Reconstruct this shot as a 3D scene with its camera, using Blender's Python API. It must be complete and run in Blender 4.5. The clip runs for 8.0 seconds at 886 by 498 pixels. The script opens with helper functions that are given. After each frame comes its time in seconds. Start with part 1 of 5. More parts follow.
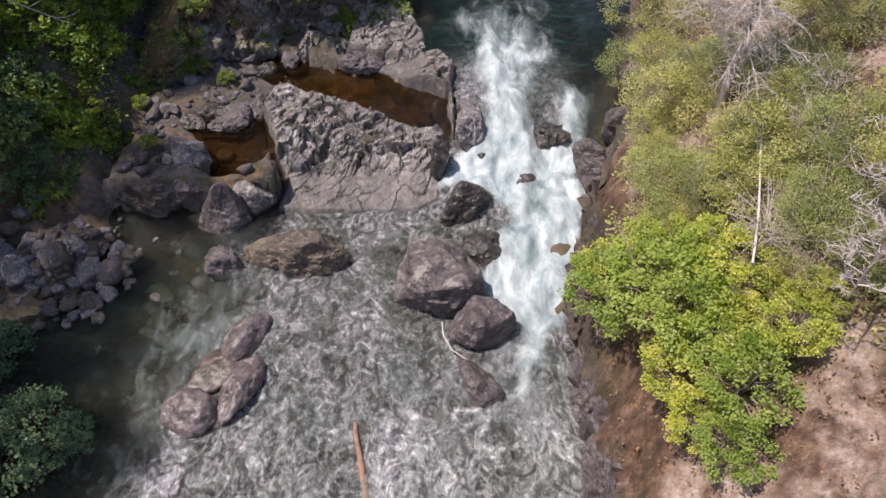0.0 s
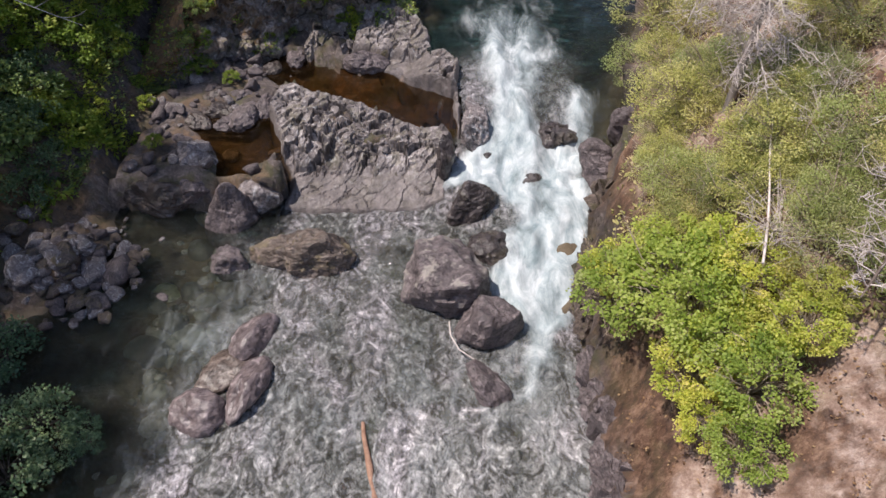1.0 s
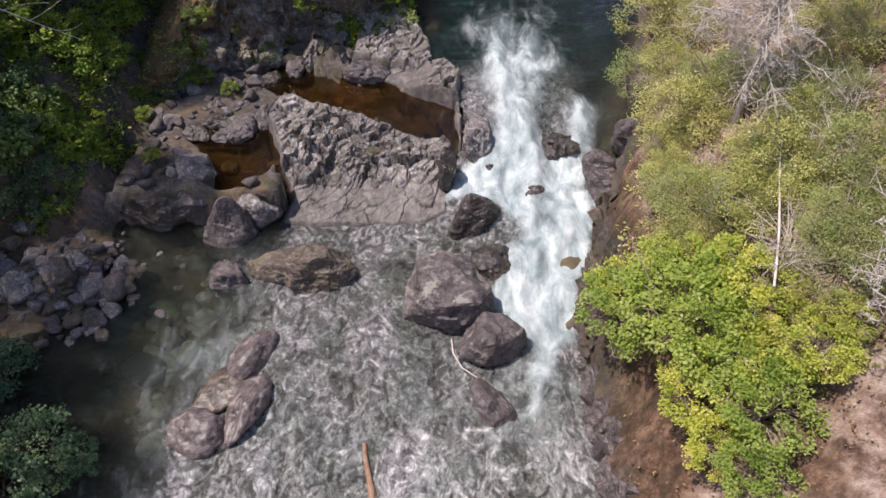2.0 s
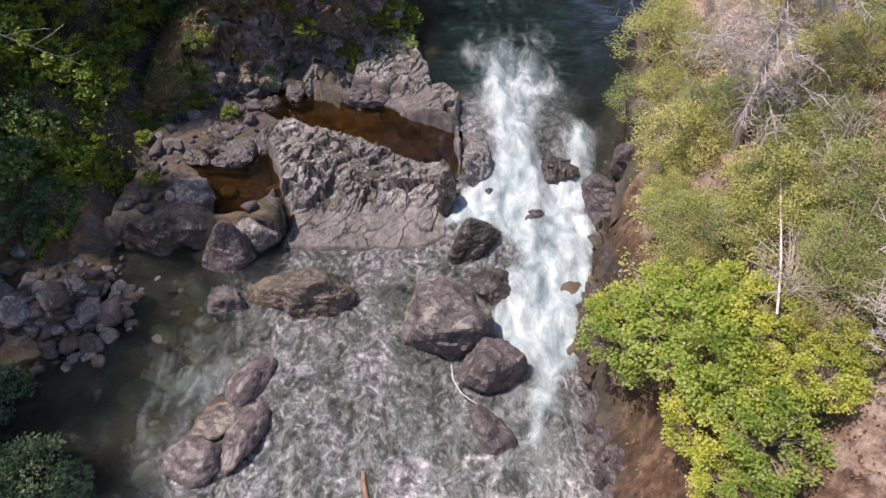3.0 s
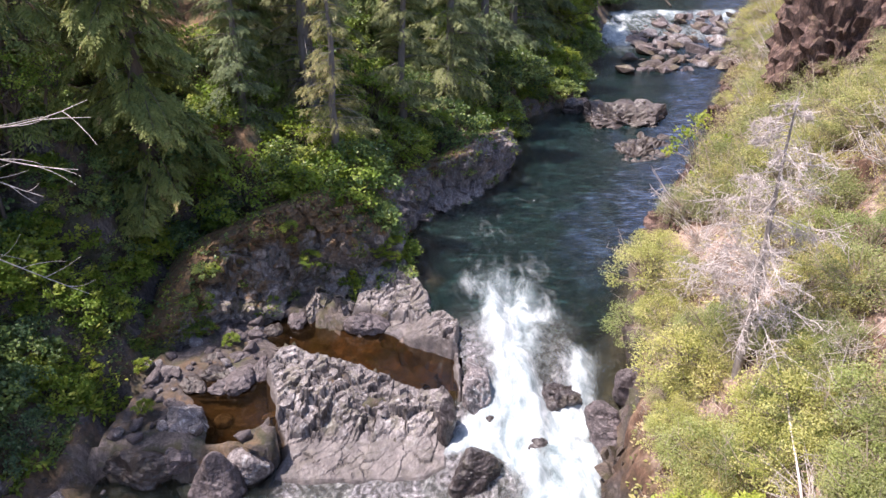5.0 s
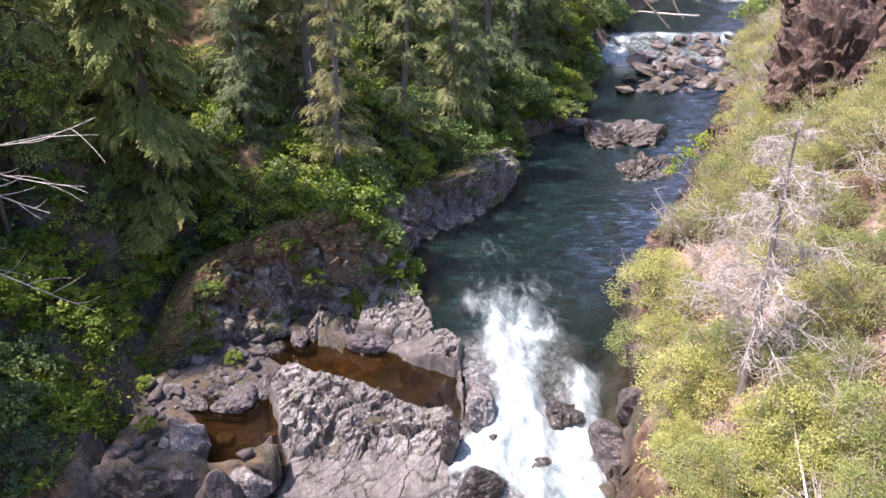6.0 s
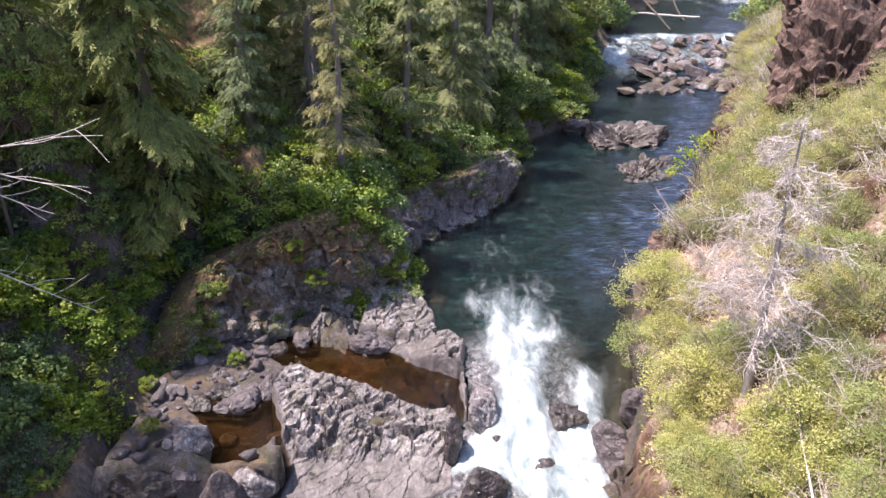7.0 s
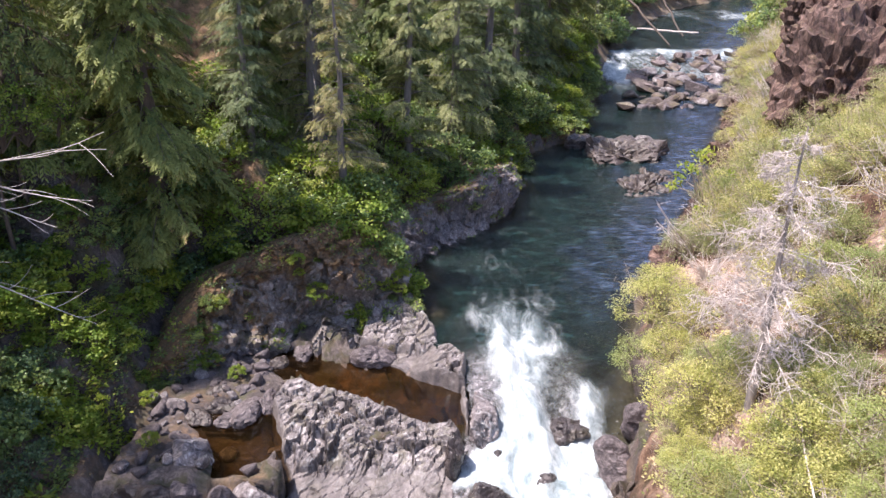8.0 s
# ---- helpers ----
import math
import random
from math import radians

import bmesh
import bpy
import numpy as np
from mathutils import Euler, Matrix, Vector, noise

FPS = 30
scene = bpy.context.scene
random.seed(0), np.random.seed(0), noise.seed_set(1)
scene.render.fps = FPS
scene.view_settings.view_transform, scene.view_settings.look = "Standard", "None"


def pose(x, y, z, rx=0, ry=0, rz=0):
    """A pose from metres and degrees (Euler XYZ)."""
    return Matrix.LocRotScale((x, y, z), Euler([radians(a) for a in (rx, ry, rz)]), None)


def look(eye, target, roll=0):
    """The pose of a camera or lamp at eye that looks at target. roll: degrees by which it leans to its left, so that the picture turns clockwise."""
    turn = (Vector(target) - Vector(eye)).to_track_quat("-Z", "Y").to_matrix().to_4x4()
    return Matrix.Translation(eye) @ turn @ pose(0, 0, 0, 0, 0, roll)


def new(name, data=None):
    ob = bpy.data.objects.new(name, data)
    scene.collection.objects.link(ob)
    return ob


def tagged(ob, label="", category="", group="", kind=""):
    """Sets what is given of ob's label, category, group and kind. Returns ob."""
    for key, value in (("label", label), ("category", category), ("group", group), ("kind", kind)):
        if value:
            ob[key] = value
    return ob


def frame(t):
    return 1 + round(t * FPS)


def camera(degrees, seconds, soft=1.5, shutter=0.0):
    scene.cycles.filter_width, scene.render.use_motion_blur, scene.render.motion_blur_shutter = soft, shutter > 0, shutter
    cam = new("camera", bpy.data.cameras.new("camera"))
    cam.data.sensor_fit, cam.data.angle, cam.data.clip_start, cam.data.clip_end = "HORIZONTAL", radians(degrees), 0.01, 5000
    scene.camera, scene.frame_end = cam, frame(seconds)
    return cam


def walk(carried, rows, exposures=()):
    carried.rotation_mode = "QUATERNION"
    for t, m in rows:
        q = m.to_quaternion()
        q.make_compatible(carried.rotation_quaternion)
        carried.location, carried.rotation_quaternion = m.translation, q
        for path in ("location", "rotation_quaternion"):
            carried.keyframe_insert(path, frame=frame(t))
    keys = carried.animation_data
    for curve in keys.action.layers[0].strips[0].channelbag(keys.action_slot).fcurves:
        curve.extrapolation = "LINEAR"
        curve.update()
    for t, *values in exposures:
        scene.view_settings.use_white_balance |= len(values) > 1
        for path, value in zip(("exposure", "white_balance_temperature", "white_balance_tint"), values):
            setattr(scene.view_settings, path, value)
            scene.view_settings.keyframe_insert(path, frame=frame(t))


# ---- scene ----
cam = camera(64.0, 8.0)
PATH = [
    (0, (0.31, -0.477, 15.423), (0.3, 0.841, 13.919), -0.1),
    (0.5, (0.301, -0.492, 15.429), (0.289, 0.825, 13.924), -0.2),
    (1, (0.145, -0.463, 15.427), (0.133, 0.853, 13.922), -0.2),
    (1.5, (0.091, -0.183, 15.456), (0.079, 1.132, 13.949), -0.3),
    (3, (0.059, 0.174, 15.497), (0.051, 1.533, 14.03), -0.2),
    (3.5, (0.133, 0.243, 15.518), (0.123, 1.726, 14.176), -0.4),
    (4, (0.122, 0.225, 15.496), (0.114, 1.856, 14.338), -0.3),
    (4.5, (0.071, 0.18, 15.48), (0.065, 1.833, 14.355), -0.2),
    (5, (0.049, 0.176, 15.475), (0.044, 1.926, 14.505), -0.3),
    (5.2, (0.028, 0.152, 15.477), (0.023, 1.918, 14.54), -0.2),
    (6.5, (-0.146, 0.086, 15.439), (-0.148, 1.862, 14.52), -0.1),
    (7, (-0.186, 0.088, 15.437), (-0.188, 1.866, 14.52), -0.1),
    (7.5, (-0.241, 0.072, 15.456), (-0.242, 1.866, 14.572), -0.0),
    (8, (-0.243, 0.067, 15.451), (-0.244, 1.862, 14.569), -0.0),
]
walk(cam, [(t, look(eye, aim, roll)) for t, eye, aim, roll in PATH],
     [(0.0, 0.17, 6500, 15), (3.0, 0.22, 6500, 17), (3.5, 0.28, 6500, 20), (4.0, 0.45, 6500, 22), (4.5, 0.75, 6400, 22), (5.0, 0.92, 6400, 20), (6.5, 1.02, 6350, 20), (8.0, 1.02, 6350, 20)])

# ---- light ----
world = bpy.data.worlds.new("sky")
scene.world = world
world.use_nodes = True
wn = world.node_tree
sky = wn.nodes.new("ShaderNodeTexSky")
sky.sky_type, sky.sun_disc = "NISHITA", False
SUN = Vector((-0.42, 0.02, 0.91)).normalized()
sky.sun_elevation, sky.sun_rotation = math.asin(SUN.z), math.atan2(SUN.x, SUN.y)
wn.links.new(sky.outputs[0], wn.nodes["Background"].inputs[0])
wn.nodes["Background"].inputs[1].default_value = 0.15
sun = bpy.data.lights.new("sun", "SUN")
sun.energy, sun.angle, sun.color = 5.0, radians(1.5), (1.0, 0.935, 0.845)
new("sun", sun).matrix_world = look(SUN * 60, (0, 0, 0))


# ---- numbers: noise and shapes of the land ----
def smooth(a):
    a = np.clip(a, 0, 1)
    return a * a * (3 - 2 * a)


def vnoise(p, seed=0):
    """Value noise in -1..1 at the points p."""
    p = np.asarray(p, float)
    i = np.floor(p).astype(np.int64)
    f = p - i
    f = f * f * (3 - 2 * f)
    out = np.zeros(len(p))
    for dx in (0, 1):
        for dy in (0, 1):
            for dz in (0, 1):
                h = ((i[:, 0] + dx) * 374761393 + (i[:, 1] + dy) * 668265263 + (i[:, 2] + dz) * 2147483647 + seed * 974711) & 0xFFFFFFFF
                h = ((h ^ (h >> 13)) * 1274126177) & 0xFFFFFFFF
                v = ((h ^ (h >> 16)) & 0xFFFF) / 32767.5 - 1
                w = (f[:, 0] if dx else 1 - f[:, 0]) * (f[:, 1] if dy else 1 - f[:, 1]) * (f[:, 2] if dz else 1 - f[:, 2])
                out += v * w
    return out


def fbm(p, octaves=4, seed=0):
    p, out, a = np.asarray(p, float), 0, 1.0
    for k in range(octaves):
        out = out + a * vnoise(p * 2 ** k + 17.3 * k, seed + k)
        a *= 0.5
    return out


def ridged(p, octaves=4, seed=0):
    p, out, a = np.asarray(p, float), 0, 1.0
    for k in range(octaves):
        out = out + a * (1 - 2 * np.abs(vnoise(p * 2.1 ** k + 9.1 * k, seed + k)))
        a *= 0.5
    return out


def blocks(p, seed=0):
    """Broken blocks: for every point a number and a slant that hold for one irregular cell."""
    p = np.asarray(p, float)
    i = np.floor(p).astype(np.int64)
    best, val, vec = np.full(len(p), 1e9), np.zeros(len(p)), np.zeros((len(p), 3))
    for dx in (-1, 0, 1):
        for dy in (-1, 0, 1):
            for dz in (-1, 0, 1):
                h = ((i[:, 0] + dx) * 374761393 + (i[:, 1] + dy) * 668265263 + (i[:, 2] + dz) * 1103515245 + seed * 974711) & 0xFFFFFFFF
                h = ((h ^ (h >> 13)) * 1274126177) & 0xFFFFFFFF
                h = h ^ (h >> 16)
                j = np.stack([h & 255, (h >> 8) & 255, (h >> 16) & 255], 1) / 255.0
                d = p - (i + np.array([dx, dy, dz]) + j)
                r = np.sum(d * d, axis=1)
                near = r < best
                best = np.where(near, r, best)
                val = np.where(near, ((h >> 4) & 1023) / 511.5 - 1, val)
                vec = np.where(near[:, None], d * (j[:, ::-1] * 2 - 1), vec)
    return val, vec.sum(axis=1)


def cells(p, seed=0):
    """Flat broken plates: a number and a slant for the irregular cell of every point, and the distance to its crack."""
    p = np.asarray(p, float)
    i = np.floor(p).astype(np.int64)
    first, second, val, slant = np.full(len(p), 1e9), np.full(len(p), 1e9), np.zeros(len(p)), np.zeros(len(p))
    for dx in (-1, 0, 1):
        for dy in (-1, 0, 1):
            h = ((i[:, 0] + dx) * 374761393 + (i[:, 1] + dy) * 668265263 + seed * 974711) & 0xFFFFFFFF
            h = ((h ^ (h >> 13)) * 1274126177) & 0xFFFFFFFF
            h = h ^ (h >> 16)
            jx, jy = (h & 255) / 255.0, ((h >> 8) & 255) / 255.0
            ex, ey = p[:, 0] - (i[:, 0] + dx + jx), p[:, 1] - (i[:, 1] + dy + jy)
            r = np.hypot(ex, ey)
            near = r < first
            second = np.where(near, first, np.minimum(second, r))
            val = np.where(near, ((h >> 4) & 1023) / 511.5 - 1, val)
            slant = np.where(near, ex * (2 * jy - 1) + ey * (1.4 * jx - 1.1), slant)
            first = np.where(near, r, first)
    return val, slant, second - first


def within(shape, x, y):
    """Distance to the rim of a closed shape, positive inside."""
    best, odd = np.full(x.shape, 1e9), np.zeros(x.shape, bool)
    for (ax, ay), (bx, by) in zip(shape, shape[1:] + shape[:1]):
        ux, uy = bx - ax, by - ay
        t = np.clip(((x - ax) * ux + (y - ay) * uy) / (ux * ux + uy * uy), 0, 1)
        best = np.minimum(best, np.hypot(x - ax - t * ux, y - ay - t * uy))
        cross = (ay > y) != (by > y)
        odd ^= cross & (x < ax + ux * (y - ay) / (uy if uy else 1e-9))
    return np.where(odd, best, -best)


# the rock shelf: broad table, ledge by the pool, point, and the rib between them; and the hollows with brown water
TABLE = [(-5.75, 18.0), (-5.5, 18.9), (-4.9, 19.2), (-3.6, 18.6), (-2.5, 18.2), (-1.5, 17.9), (-0.6, 17.7), (0.2, 17.7), (0.6, 17.0), (0.2, 16.3), (0.25, 15.6), (0.2, 14.8), (-0.5, 14.4), (-2.4, 14.3), (-3.7, 14.2), (-4.9, 14.5), (-4.95, 15.4), (-5.3, 16.3)]
LEDGE = [(-2.1, 21.7), (-0.9, 21.9), (0.1, 21.1), (0.75, 20.4), (0.72, 18.8), (0.2, 18.8), (-0.65, 19.2), (-1.0, 19.4), (-1.8, 19.9), (-2.5, 20.4)]
POINT = [(-3.3, 23.4), (-1.4, 24.6), (-0.75, 23.6), (-0.3, 22.3), (0.0, 21.3), (-0.9, 20.7), (-2.4, 20.9), (-3.6, 21.4)]
RIB = [(0.12, 19.3), (0.72, 19.2), (0.75, 16.8), (0.25, 17.2)]
HOLLOWS = ([(-8.2, 17.5), (-7.6, 18.1), (-5.6, 18.4), (-5.15, 16.6), (-5.45, 15.4), (-6.8, 15.1), (-7.0, 16.2)],
           [(-4.5, 20.2), (-3.0, 20.6), (-1.6, 20.4), (0.4, 19.4), (0.4, 17.8), (-1.5, 17.5), (-3.7, 18.2), (-4.9, 18.8)], [(-6.5, 20.6), (-6.1, 21.3), (-4.6, 21.4), (-4.0, 20.2), (-4.6, 19.7), (-5.8, 19.8)])


def shelf_rock(x, y):
    """Height of the unbroken rock shelf and how badly it is broken; far below the ground beside it."""
    flat = np.stack([x, y, np.zeros_like(x)], 1)
    wob = 0.16 * fbm(flat * 1.1, 3, 51)
    lift = 0.08 * fbm(flat * 0.9, 3, 52)
    table = np.interp(y, (14.2, 15.0, 15.7, 16.2, 17.2, 18.6), (0.0, 0.28, 0.5, 0.85, 1.1, 1.38)) + 0.28 * smooth((-1.6 - x) / 2.5) * smooth((y - 15.6) / 1.2)
    ledge = 0.92 + 0.65 * smooth((x + 1.7 + 0.35 * (20.4 - y)) / 2.0)
    point = np.interp(y, (20.8, 21.6, 22.6, 24.2), (1.12, 1.32, 1.55, 2.0))
    z, harm = np.full(x.shape, -0.6), np.zeros(x.shape)
    for shape, top, wide, broken in ((TABLE, table, 0.45, 0.22 + 0.78 * smooth((y - 15.5) / 0.6)), (LEDGE, ledge, 0.4, 0.15 + 0.75 * smooth((x + 0.7) / 0.8)), (POINT, point, 0.6, 0.85), (RIB, 1.12, 0.35, 0.35)):
        d = within(shape, x, y) + wob
        h = -0.6 + (top + lift + 0.6) * smooth((d + 0.12) / wide)
        harm = np.where(h > z, broken * smooth((d - 0.05) / (wide + 0.1)), harm)
        z = np.maximum(z, h)
    return z, harm


# the foot of the banks, from downstream to upstream
LEFT = np.array([(-15, -60), (-11.8, 0), (-10.9, 6), (-11.1, 7.8), (-11.7, 9.6), (-12.0, 11), (-11.6, 13), (-9.9, 14.6), (-9.6, 16.5), (-9.0, 18.4), (-8.4, 20.8), (-8.0, 21.7),
                 (-6.1, 21.9), (-4.0, 22.0), (-2.1, 22.7), (-1.1, 23.3), (-0.5, 23.8), (-1.2, 25.5), (-1.5, 28), (0.6, 30.7), (1.6, 31.6), (3.5, 33.8),
                 (3.9, 38), (4.5, 41.8), (8.2, 45.5), (11.6, 55.5), (14.0, 64.4), (19.1, 79.4), (30, 97), (60, 125), (300, 230)], float)
RIGHT = np.array([(3.7, -60), (3.5, 5.8), (3.6, 9.3), (3.7, 11), (4.2, 12.9), (4.9, 15.4), (5.4, 16.4), (6.0, 18.7), (7.2, 23.2), (9.9, 28), (13.8, 35.3),
                  (17.9, 45.2), (22.8, 55.5), (28.5, 68), (38.7, 90), (70, 112), (300, 200)], float)


def side(line, x, y):
    """Distance from the line, positive on its left."""
    best, sign = np.full(x.shape, 1e9), np.ones(x.shape)
    for (ax, ay), (bx, by) in zip(line[:-1], line[1:]):
        ux, uy = bx - ax, by - ay
        t = np.clip(((x - ax) * ux + (y - ay) * uy) / (ux * ux + uy * uy), 0, 1)
        d = np.hypot(x - ax - t * ux, y - ay - t * uy)
        near = d < best - 1e-9
        best = np.where(near, d, best)
        sign = np.where(near, np.where(ux * (y - ay) - uy * (x - ax) > 0, 1, -1), sign)
    return best * sign


def level(x, y):
    """Height of the water."""
    w = np.interp(y, (11.0, 14.3, 16.8, 17.6, 18.7, 19.8, 50, 57, 62, 67, 90, 150), (0, 0.2, 0.5, 0.66, 1.05, 1.2, 1.2, 1.5, 1.8, 2.5, 2.8, 4.0))
    return w * np.where(y < 17.5, smooth((x + 0.6) / 1.4), 1)


def shelf_zone(x, y):
    edge = np.interp(y, (14.2, 15.0, 15.4, 17, 18.6, 20.3, 22.6), (-5.9, -5.0, 0.0, 0.5, 1.1, 0.4, -0.8))
    return smooth((y - 14.3) / 0.6) * smooth((23.4 - y) / 0.8) * smooth((edge - x) / 0.6)


def pits(x, y):
    """Hollows of the shelf that hold brown water."""
    return smooth(np.max([within(h, x, y) for h in HOLLOWS], axis=0) / 0.5 + 0.45)


def height(x, y):
    """Height of the ground."""
    x, y = np.asarray(x, float), np.asarray(y, float)
    flat = np.stack([x, y, np.zeros_like(x)], 1)
    n1, n2, n3 = fbm(flat * 0.22, 4, 3), fbm(flat * 0.9, 4, 11), fbm(flat * 3.1, 3, 23)
    dl, dr = side(LEFT, x, y), -side(RIGHT, x, y)
    w = level(x, y)
    inside = np.minimum(-dl, -dr)
    depth = np.interp(y, (12, 16, 18.5, 21, 34, 40, 60), (0.42, 0.7, 0.5, 2.0, 2.2, 1.1, 0.5))
    bed = w - 0.06 - depth * smooth(inside / 2.2) + 0.14 * n2 * smooth(inside / 1.0) + 0.05 * n3
    zone = shelf_zone(x, y)
    bed = bed * (1 - zone) + zone * (1.13 + 0.12 * n2 + 0.05 * n3 - 0.62 * pits(x, y))
    mass = shelf_rock(x, y)[0]
    bed = np.where(mass > -0.55, np.minimum(bed, np.maximum(mass - 0.4, -0.7)), bed)
    bed += 0.85 * np.exp(-((x + 10.6) / 1.5) ** 2 - ((y - 12.3) / 1.4) ** 2)
    jag = ridged(flat * np.array([0.9, 0.7, 1]), 4, 31)
    dl2 = dl + 0.45 * jag * smooth((dl + 0.3) / 0.8) + 0.5 * n2 * smooth((dl + 0.6) / 2)
    cliff = np.interp(y, (5, 10, 14, 18, 21, 22.5, 26, 29, 31, 34, 37, 55), (0.7, 0.8, 1.0, 1.2, 2.0, 3.4, 2.8, 1.6, 1.8, 2.0, 0.8, 0.6))
    steep = np.interp(y, (10, 17, 22, 32, 55), (0.8, 0.75, 0.46, 0.42, 0.55))
    cliff = cliff * np.where(y < 21, 0.6, 1) * np.clip(1 + 0.45 * n1, 0.5, 1.5)
    shift = np.interp(y, (18, 20.5, 38, 43), (0.0, 1.7, 1.7, 0.0))
    dl2 = dl2 - shift
    left = w - 0.25 * smooth(shift) + cliff * (0.65 * smooth(dl2 / 0.6) + 0.35 * smooth((dl2 - 0.7) / 0.9)) + steep * np.clip(dl - 0.7 * shift, 0, 26) + 0.6 * np.clip(dl - 26, 0, 40) + (0.55 * n1 + 0.28 * n2 + 0.09 * n3) * smooth(dl / 1.5) + 0.22 * jag * smooth(dl / 0.5) * smooth((4.5 - dl) / 2)
    dr2 = dr + 0.2 * jag * smooth((dr + 0.2) / 0.6) + 0.35 * n2 * smooth((dr + 0.4) / 1.5)
    rise = np.interp(y, (0, 7, 9, 12.5, 16, 22, 40), (1.0, 1.0, 1.2, 1.35, 1.1, 0.85, 0.8))
    rcliff = np.interp(y, (4, 7, 12, 16, 22, 30, 45), (1.6, 1.9, 2.0, 1.8, 1.4, 1.5, 1.4))
    right = w + rcliff * smooth(dr2 / 0.7) + rise * np.clip(dr, 0, 3) + 0.8 * np.clip(dr - 3, 0, 9) + 0.15 * np.clip(dr - 12, 0, 40) + (0.5 * n1 + 0.28 * n2 + 0.07 * n3) * smooth(dr / 1.5)
    # the bare crag upstream
    crag = smooth((y - 34) / 5) * smooth((74 - y) / 10)
    right += crag * 6.0 * smooth((dr - 5.6 + 1.2 * n2) / 2.2)
    out = np.where(dl > 0, left, np.where(dr > 0, right, bed))
    return out + 0.06 * np.clip(y - 150, 0, 90)


def axis(lo, a, b, hi, step, growth):
    mid = list(np.arange(a, b, step))
    s, v = step, b
    while v < hi:
        mid.append(v)
        s *= growth
        v += s
    mid.append(hi)
    s, v = step, a
    while v > lo:
        s *= growth
        v -= s
        mid.insert(0, max(v, lo))
    return np.array(mid)


# ---- materials ----
def nodes(name):
    m = bpy.data.materials.new(name)
    m.use_nodes = True
    t = m.node_tree
    return m, t, t.nodes["Principled BSDF"]


def add(t, kind, **values):
    n = t.nodes.new(kind)
    for key, v in values.items():
        n.inputs[key.replace("_", " ")].default_value = v
    return n


def tint(t, fac, stops):
    r = t.nodes.new("ShaderNodeValToRGB")
    e = r.color_ramp.elements
    e[0].position, e[0].color = stops[0][0], (*stops[0][1], 1)
    e[1].position, e[1].color = stops[-1][0], (*stops[-1][1], 1)
    for pos, col in stops[1:-1]:
        e.new(pos).color = (*col, 1)
    t.links.new(fac, r.inputs[0])
    return r.outputs[0]


def grain(t, scale, detail=6, rough=0.6, squash=(1, 1, 1), distort=0.0):
    """Noise in metres; squash stretches it along an axis."""
    co = t.nodes.new("ShaderNodeTexCoord")
    mp = t.nodes.new("ShaderNodeMapping")
    mp.inputs["Scale"].default_value = squash
    t.links.new(co.outputs["Object"], mp.inputs[0])
    n = add(t, "ShaderNodeTexNoise", Scale=scale, Detail=detail, Roughness=rough, Distortion=distort)
    t.links.new(mp.outputs[0], n.inputs["Vector"])
    return n.outputs["Fac"]


def blend(t, fac, a, b, mode="MIX"):
    n = t.nodes.new("ShaderNodeMix")
    n.data_type, n.blend_type = "RGBA", mode
    for value, slot in ((fac, 0), (a, 6), (b, 7)):
        if isinstance(value, (int, float)):
            n.inputs[slot].default_value = value
        elif isinstance(value, tuple):
            n.inputs[slot].default_value = (*value, 1)
        else:
            t.links.new(value, n.inputs[slot])
    return n.outputs[2]


def sums(t, op, a, b):
    n = t.nodes.new("ShaderNodeMath")
    n.operation = op
    n.use_clamp = op in ("MULTIPLY_ADD", "ADD", "SUBTRACT")
    for slot, v in ((0, a), (1, b)):
        if isinstance(v, (int, float)):
            n.inputs[slot].default_value = v
        else:
            t.links.new(v, n.inputs[slot])
    return n.outputs[0]


def raw(t, op, a, b):
    n = t.nodes.new("ShaderNodeMath")
    n.operation = op
    t.links.new(a, n.inputs[0])
    n.inputs[1].default_value = b
    return n.outputs[0]


def span(t, v, lo, hi):
    n = t.nodes.new("ShaderNodeMapRange")
    n.interpolation_type = "SMOOTHSTEP"
    n.inputs[1].default_value, n.inputs[2].default_value = lo, hi
    t.links.new(v, n.inputs[0])
    return n.outputs[0]


def relief(t, b, heights, strength=0.5, distance=0.05):
    last = None
    for h, d in heights:
        n = t.nodes.new("ShaderNodeBump")
        n.inputs["Strength"].default_value, n.inputs["Distance"].default_value = strength, d
        t.links.new(h, n.inputs["Height"])
        if last:
            t.links.new(last, n.inputs["Normal"])
        last = n.outputs[0]
    t.links.new(last, b.inputs["Normal"])


def attr(t, name):
    n = t.nodes.new("ShaderNodeAttribute")
    n.attribute_name = name
    return n.outputs["Fac"]


def facing_up(t):
    g = t.nodes.new("ShaderNodeNewGeometry")
    s = t.nodes.new("ShaderNodeSeparateXYZ")
    t.links.new(g.outputs["Normal"], s.inputs[0])
    return s.outputs[2]


